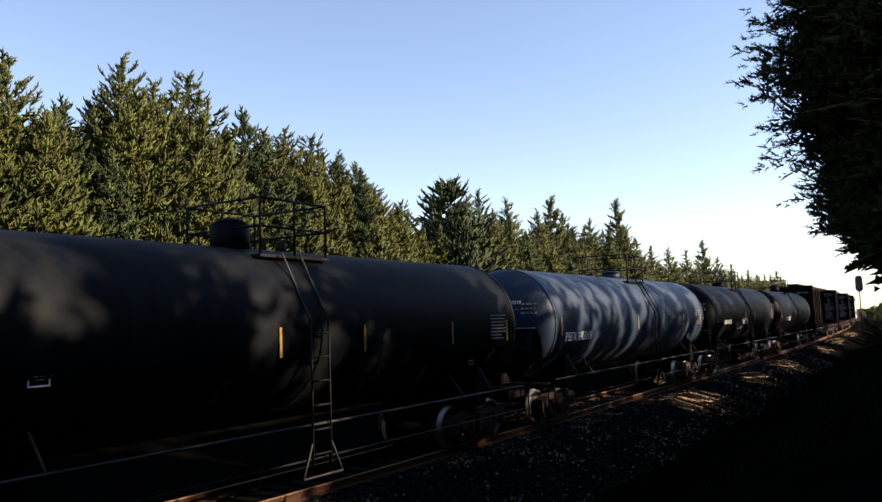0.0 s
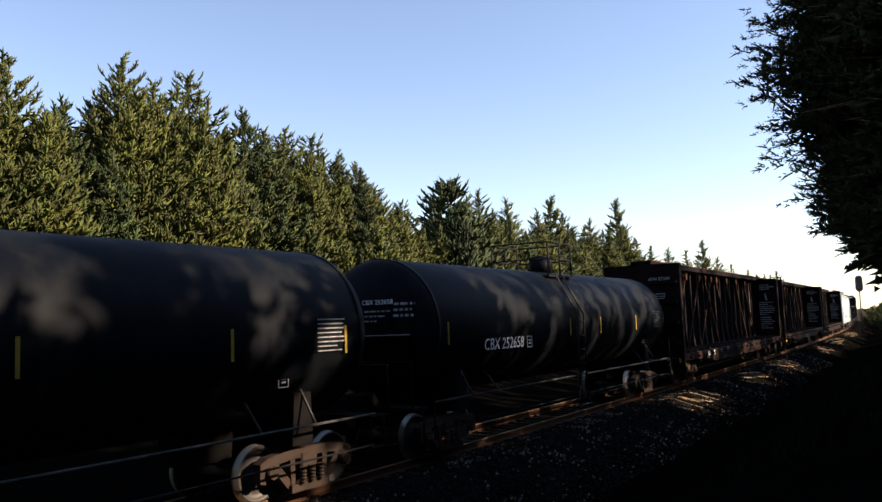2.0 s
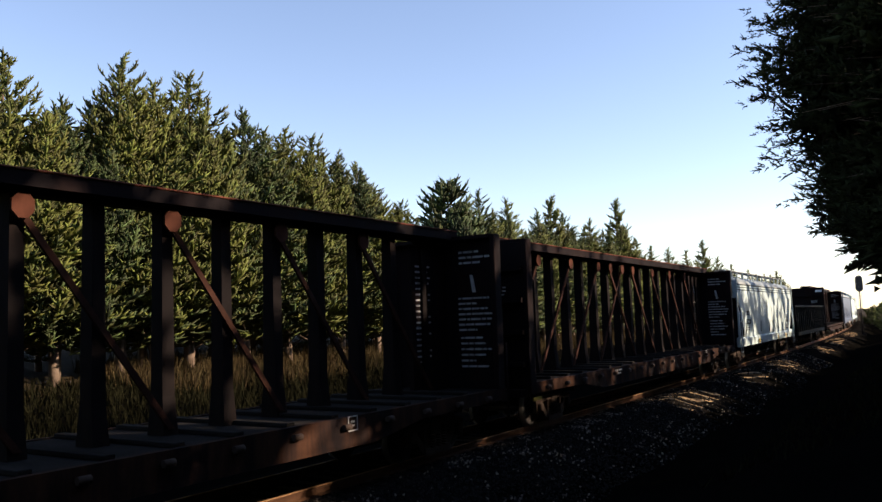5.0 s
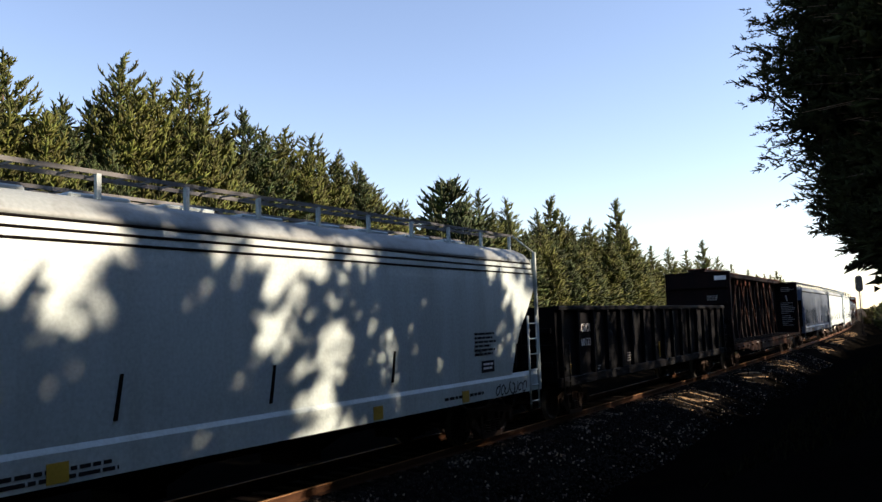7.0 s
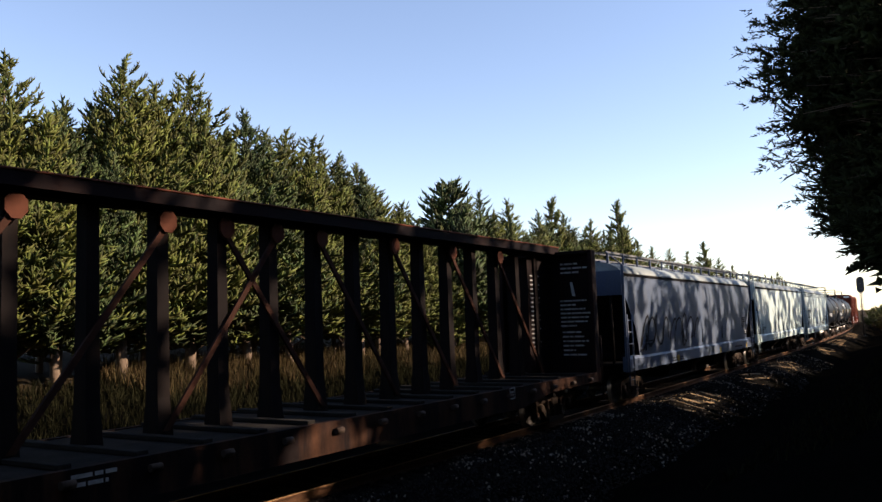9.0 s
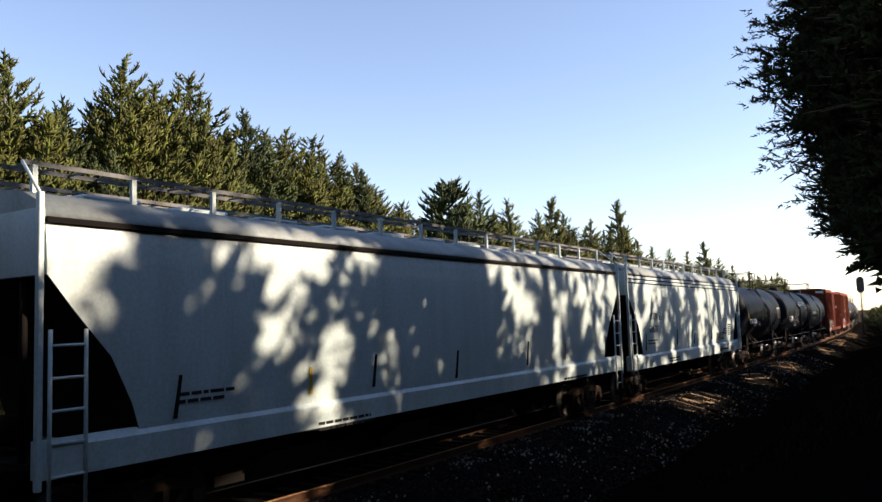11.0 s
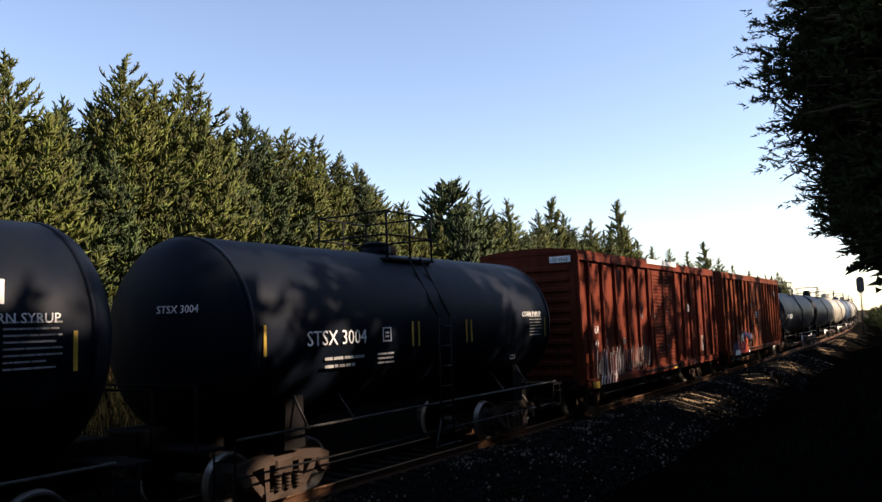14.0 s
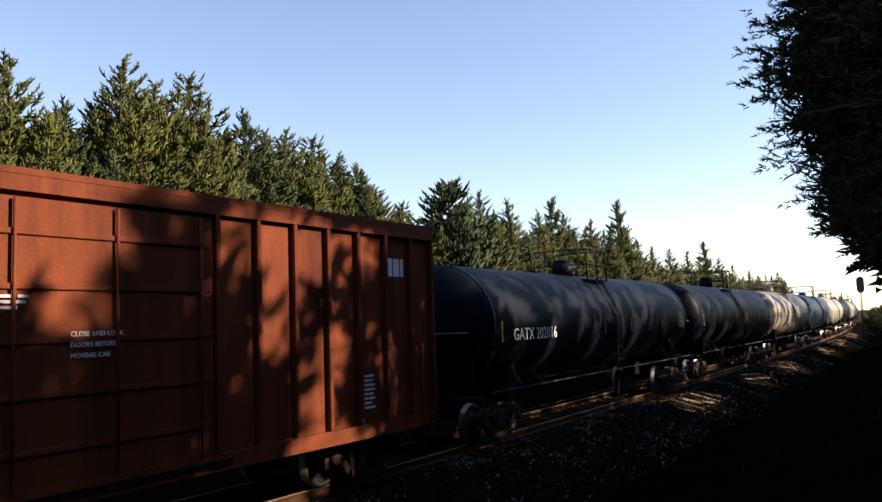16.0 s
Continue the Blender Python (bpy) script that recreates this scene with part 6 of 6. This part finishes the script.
    scrawl(cars[-1], -4.75, 1.05, 3.0, 0.85, -1.616, FADED_WHITE, 14, 0.018, 15)
    bm = new_bm()
    for k in range(6):
        prism(bm, ((-6.5 + 0.24 * k, 0.86), (-6.36 + 0.24 * k, 1.18), (-6.33 + 0.24 * k, 1.18), (-6.44 + 0.24 * k, 0.86)), -1.622, -1.616)
    part("graffiti", bm, W, cars[-1], "white sprayed zigzag")
    part("corner_plate", box(new_bm(), -7.1, -6.6, -1.624, -1.602, 0.80, 0.98), YELLOW, cars[-1], "yellow painted corner plate")
    part("corner_plate", box(new_bm(), 0.97, 1.40, -1.624, -1.602, 0.87, 1.0), YELLOW, cars[-1], "yellow painted plate")
    scrawl(cars[-1], -2.32, 2.76, 0.32, 0.55, -1.512, FADED_WHITE, 31, 0.018, 2)
    scrawl(cars[-1], -1.2, 2.76, 0.28, 0.25, -1.60, FADED_WHITE, 32, 0.016, 2)
    placard(cars[-1], 4.9, 1.6, -1.506, FADED_WHITE, 0.26)
    lettering(cars[-1], "LRS 4162", -7.775 - 0.075, 4.47, 0.10, -0.78, BLACK_PAINT, face="end")
    cars.append(boxcar("rust-red boxcar with plug door and colourful graffiti", 325.75, 341.1, BOX_ORANGE, "plug", (("SNC", 1.80, 2.22, 0.22), ("20", 1.98, 1.84, 0.20), ("165", 2.80, 1.84, 0.20)), board=False))
    for k, line in enumerate(("CLOSE AND LOCK", "DOORS BEFORE", "MOVING CAR")):
        lettering(cars[-1], line, -0.30, 2.81 - 0.13 * k, 0.062, -1.592)
    for mat, label, depth, shapes in (
            (BLUE_SPRAY, "dark blue sprayed outline", 0.0, (((1.54, 1.10), (1.60, 1.30), (2.05, 1.44), (2.36, 1.40), (2.30, 1.06), (1.70, 1.00)), ((3.98, 1.66), (4.02, 1.90), (4.32, 1.98), (4.50, 1.80), (4.95, 1.84), (4.98, 1.62), (4.4, 1.58)),
                                                           ((4.9, 1.50), (5.0, 1.84), (5.5, 1.72), (6.0, 1.78), (6.3, 1.58), (5.6, 1.45)))),
            (BLACK_PAINT, "black sprayed outline", 0.002, (((2.98, 1.20), (3.10, 1.62), (3.06, 1.90), (3.26, 1.99), (3.40, 1.86), (3.34, 1.20)), ((3.84, 0.90), (3.92, 1.50), (3.86, 1.86), (4.05, 1.80), (4.10, 1.30), (4.02, 0.86)),
                                                           ((2.30, 1.02), (2.36, 1.42), (2.40, 1.78), (2.50, 1.86), (2.47, 1.40), (2.44, 1.04)), ((2.56, 1.05), (2.58, 1.24), (2.98, 1.22), (2.94, 1.04)))),
            (RED_SPRAY, "red sprayed letters", 0.004, (((2.75, 0.80), (2.62, 1.15), (2.95, 1.52), (3.2, 1.30), (3.35, 0.98), (3.15, 0.80)), ((3.22, 0.85), (3.45, 1.42), (3.62, 1.30), (3.75, 1.42), (4.05, 1.40), (3.95, 0.95), (3.6, 0.86)),
                                                      ((4.08, 0.84), (4.02, 1.60), (4.18, 1.70), (4.40, 1.20), (4.62, 1.62), (4.85, 1.55), (4.70, 0.82)))),
            (ORANGE_SPRAY, "orange sprayed letter", 0.008, (((2.48, 1.38), (2.46, 1.72), (2.66, 1.80), (3.02, 1.76), (3.12, 1.56), (3.0, 1.34), (2.7, 1.30)), ((4.55, 0.9), (4.62, 1.55), (4.95, 1.40), (4.9, 0.95)))),
            (W, "white sprayed block", 0.012, (((1.78, 0.80), (2.0, 1.05), (2.42, 1.03), (2.50, 1.34), (2.60, 1.34), (2.56, 1.04), (2.95, 1.0), (2.92, 0.80)), ((3.34, 1.36), (3.48, 1.78), (3.84, 1.84), (3.82, 1.40), (3.62, 1.56)),
                                              ((5.0, 0.80), (5.08, 0.96), (5.26, 0.94), (5.24, 0.80)), ((5.75, 1.46), (5.88, 1.66), (6.12, 1.62), (6.05, 1.48))))):
        for outline in shapes:
            part("graffiti", prism(new_bm(), [(x - 7.675, z) for x, z in outline], -1.612 - depth, -1.606 - depth), mat, cars[-1], label)
    scrawl(cars[-1], -5.35, 0.95, 2.5, 0.75, -1.630, BLACK_PAINT, 4, 0.024, 4)
    scrawl(cars[-1], -2.55, 1.0, 1.0, 0.55, -1.630, FADED_WHITE, 9, 0.014, 3)
    bm = new_bm()
    for x0, x1, z0, z1 in ((6.18, 6.36, 3.74, 4.08), (6.40, 6.58, 3.74, 4.08), (6.62, 6.72, 3.74, 4.08)):
        box(bm, x0, x1, -1.508, -1.502, z0, z1)
    part("logo", bm, W, cars[-1], "white block logo")
    lettering(cars[-1], "SNC 20165", -7.76, 4.32, 0.12, -0.45, face="end")
    tank("blue-black tank car with a long pale handrail", 343.7, 359.6, texts=(("GATX 202016", 0.9, 2.35, 0.30, W),))
    tank("blue-black tank car with a white mark", 362.0, 377.85)
    far = (("soiled cream tank car in the distance", CREAM_TANK), ("grey tank car in the distance", GREY_TANK), ("soiled cream tank car with a dark band", CREAM_TANK), ("black tank car in the distance", None))
    at = 380.2
    for i in range(9):
        label, paint = far[i % 4]
        tank(label, at, at + 15.6, paint=paint, dome="low" if i % 2 else "tall", bands=(0.8, -0.8))
        at += 18.1
    return cars


TRAIN = build_train()
# How far the train has gone, beside its even run: small unsteadiness in seconds.
JITTER = {0.0: 0.0, 0.5: 0.0, 1.0: -0.037, 1.5: 0.035, 2.0: 0.0, 2.5: 0.024, 3.0: -0.021, 3.5: -0.045, 4.0: -0.012, 4.2: 0.019, 6.3: 0.02, 6.5: 0.01, 7.0: 0.04, 7.5: -0.01, 8.0: -0.015,
          8.5: -0.012, 9.0: 0.015, 11.5: 0.004, 12.0: -0.026, 12.5: 0.029, 13.0: -0.006, 13.5: 0.02, 14.0: -0.003, 14.5: 0.016, 15.0: -0.019, 15.5: 0.0, 16.0: -0.036}


def gone(t):
    ks = sorted(JITTER)
    k = np.interp(t, ks, [JITTER[q] for q in ks])
    t = t + float(k)
    return SPEED * t - SLOWING * t * t / 2


def motions():
    times = [0.5 * i for i in range(33)]
    ticks = [i / FPS for i in range(16 * FPS + 1)]
    for car in TRAIN:
        rows = []
        for t in times:
            s = car["mid"] - gone(t)
            p = track_at(s)
            rows.append((t, pose(p.x, p.y, 0, 0, 0, heading(s))))
        walk(car, rows)
    for axle, x in WHEELSETS:
        walk(axle, [(t, pose(x, 0, WHEEL_R, 0, -math.degrees(gone(t) / WHEEL_R) % 360, 0)) for t in ticks])


motions()
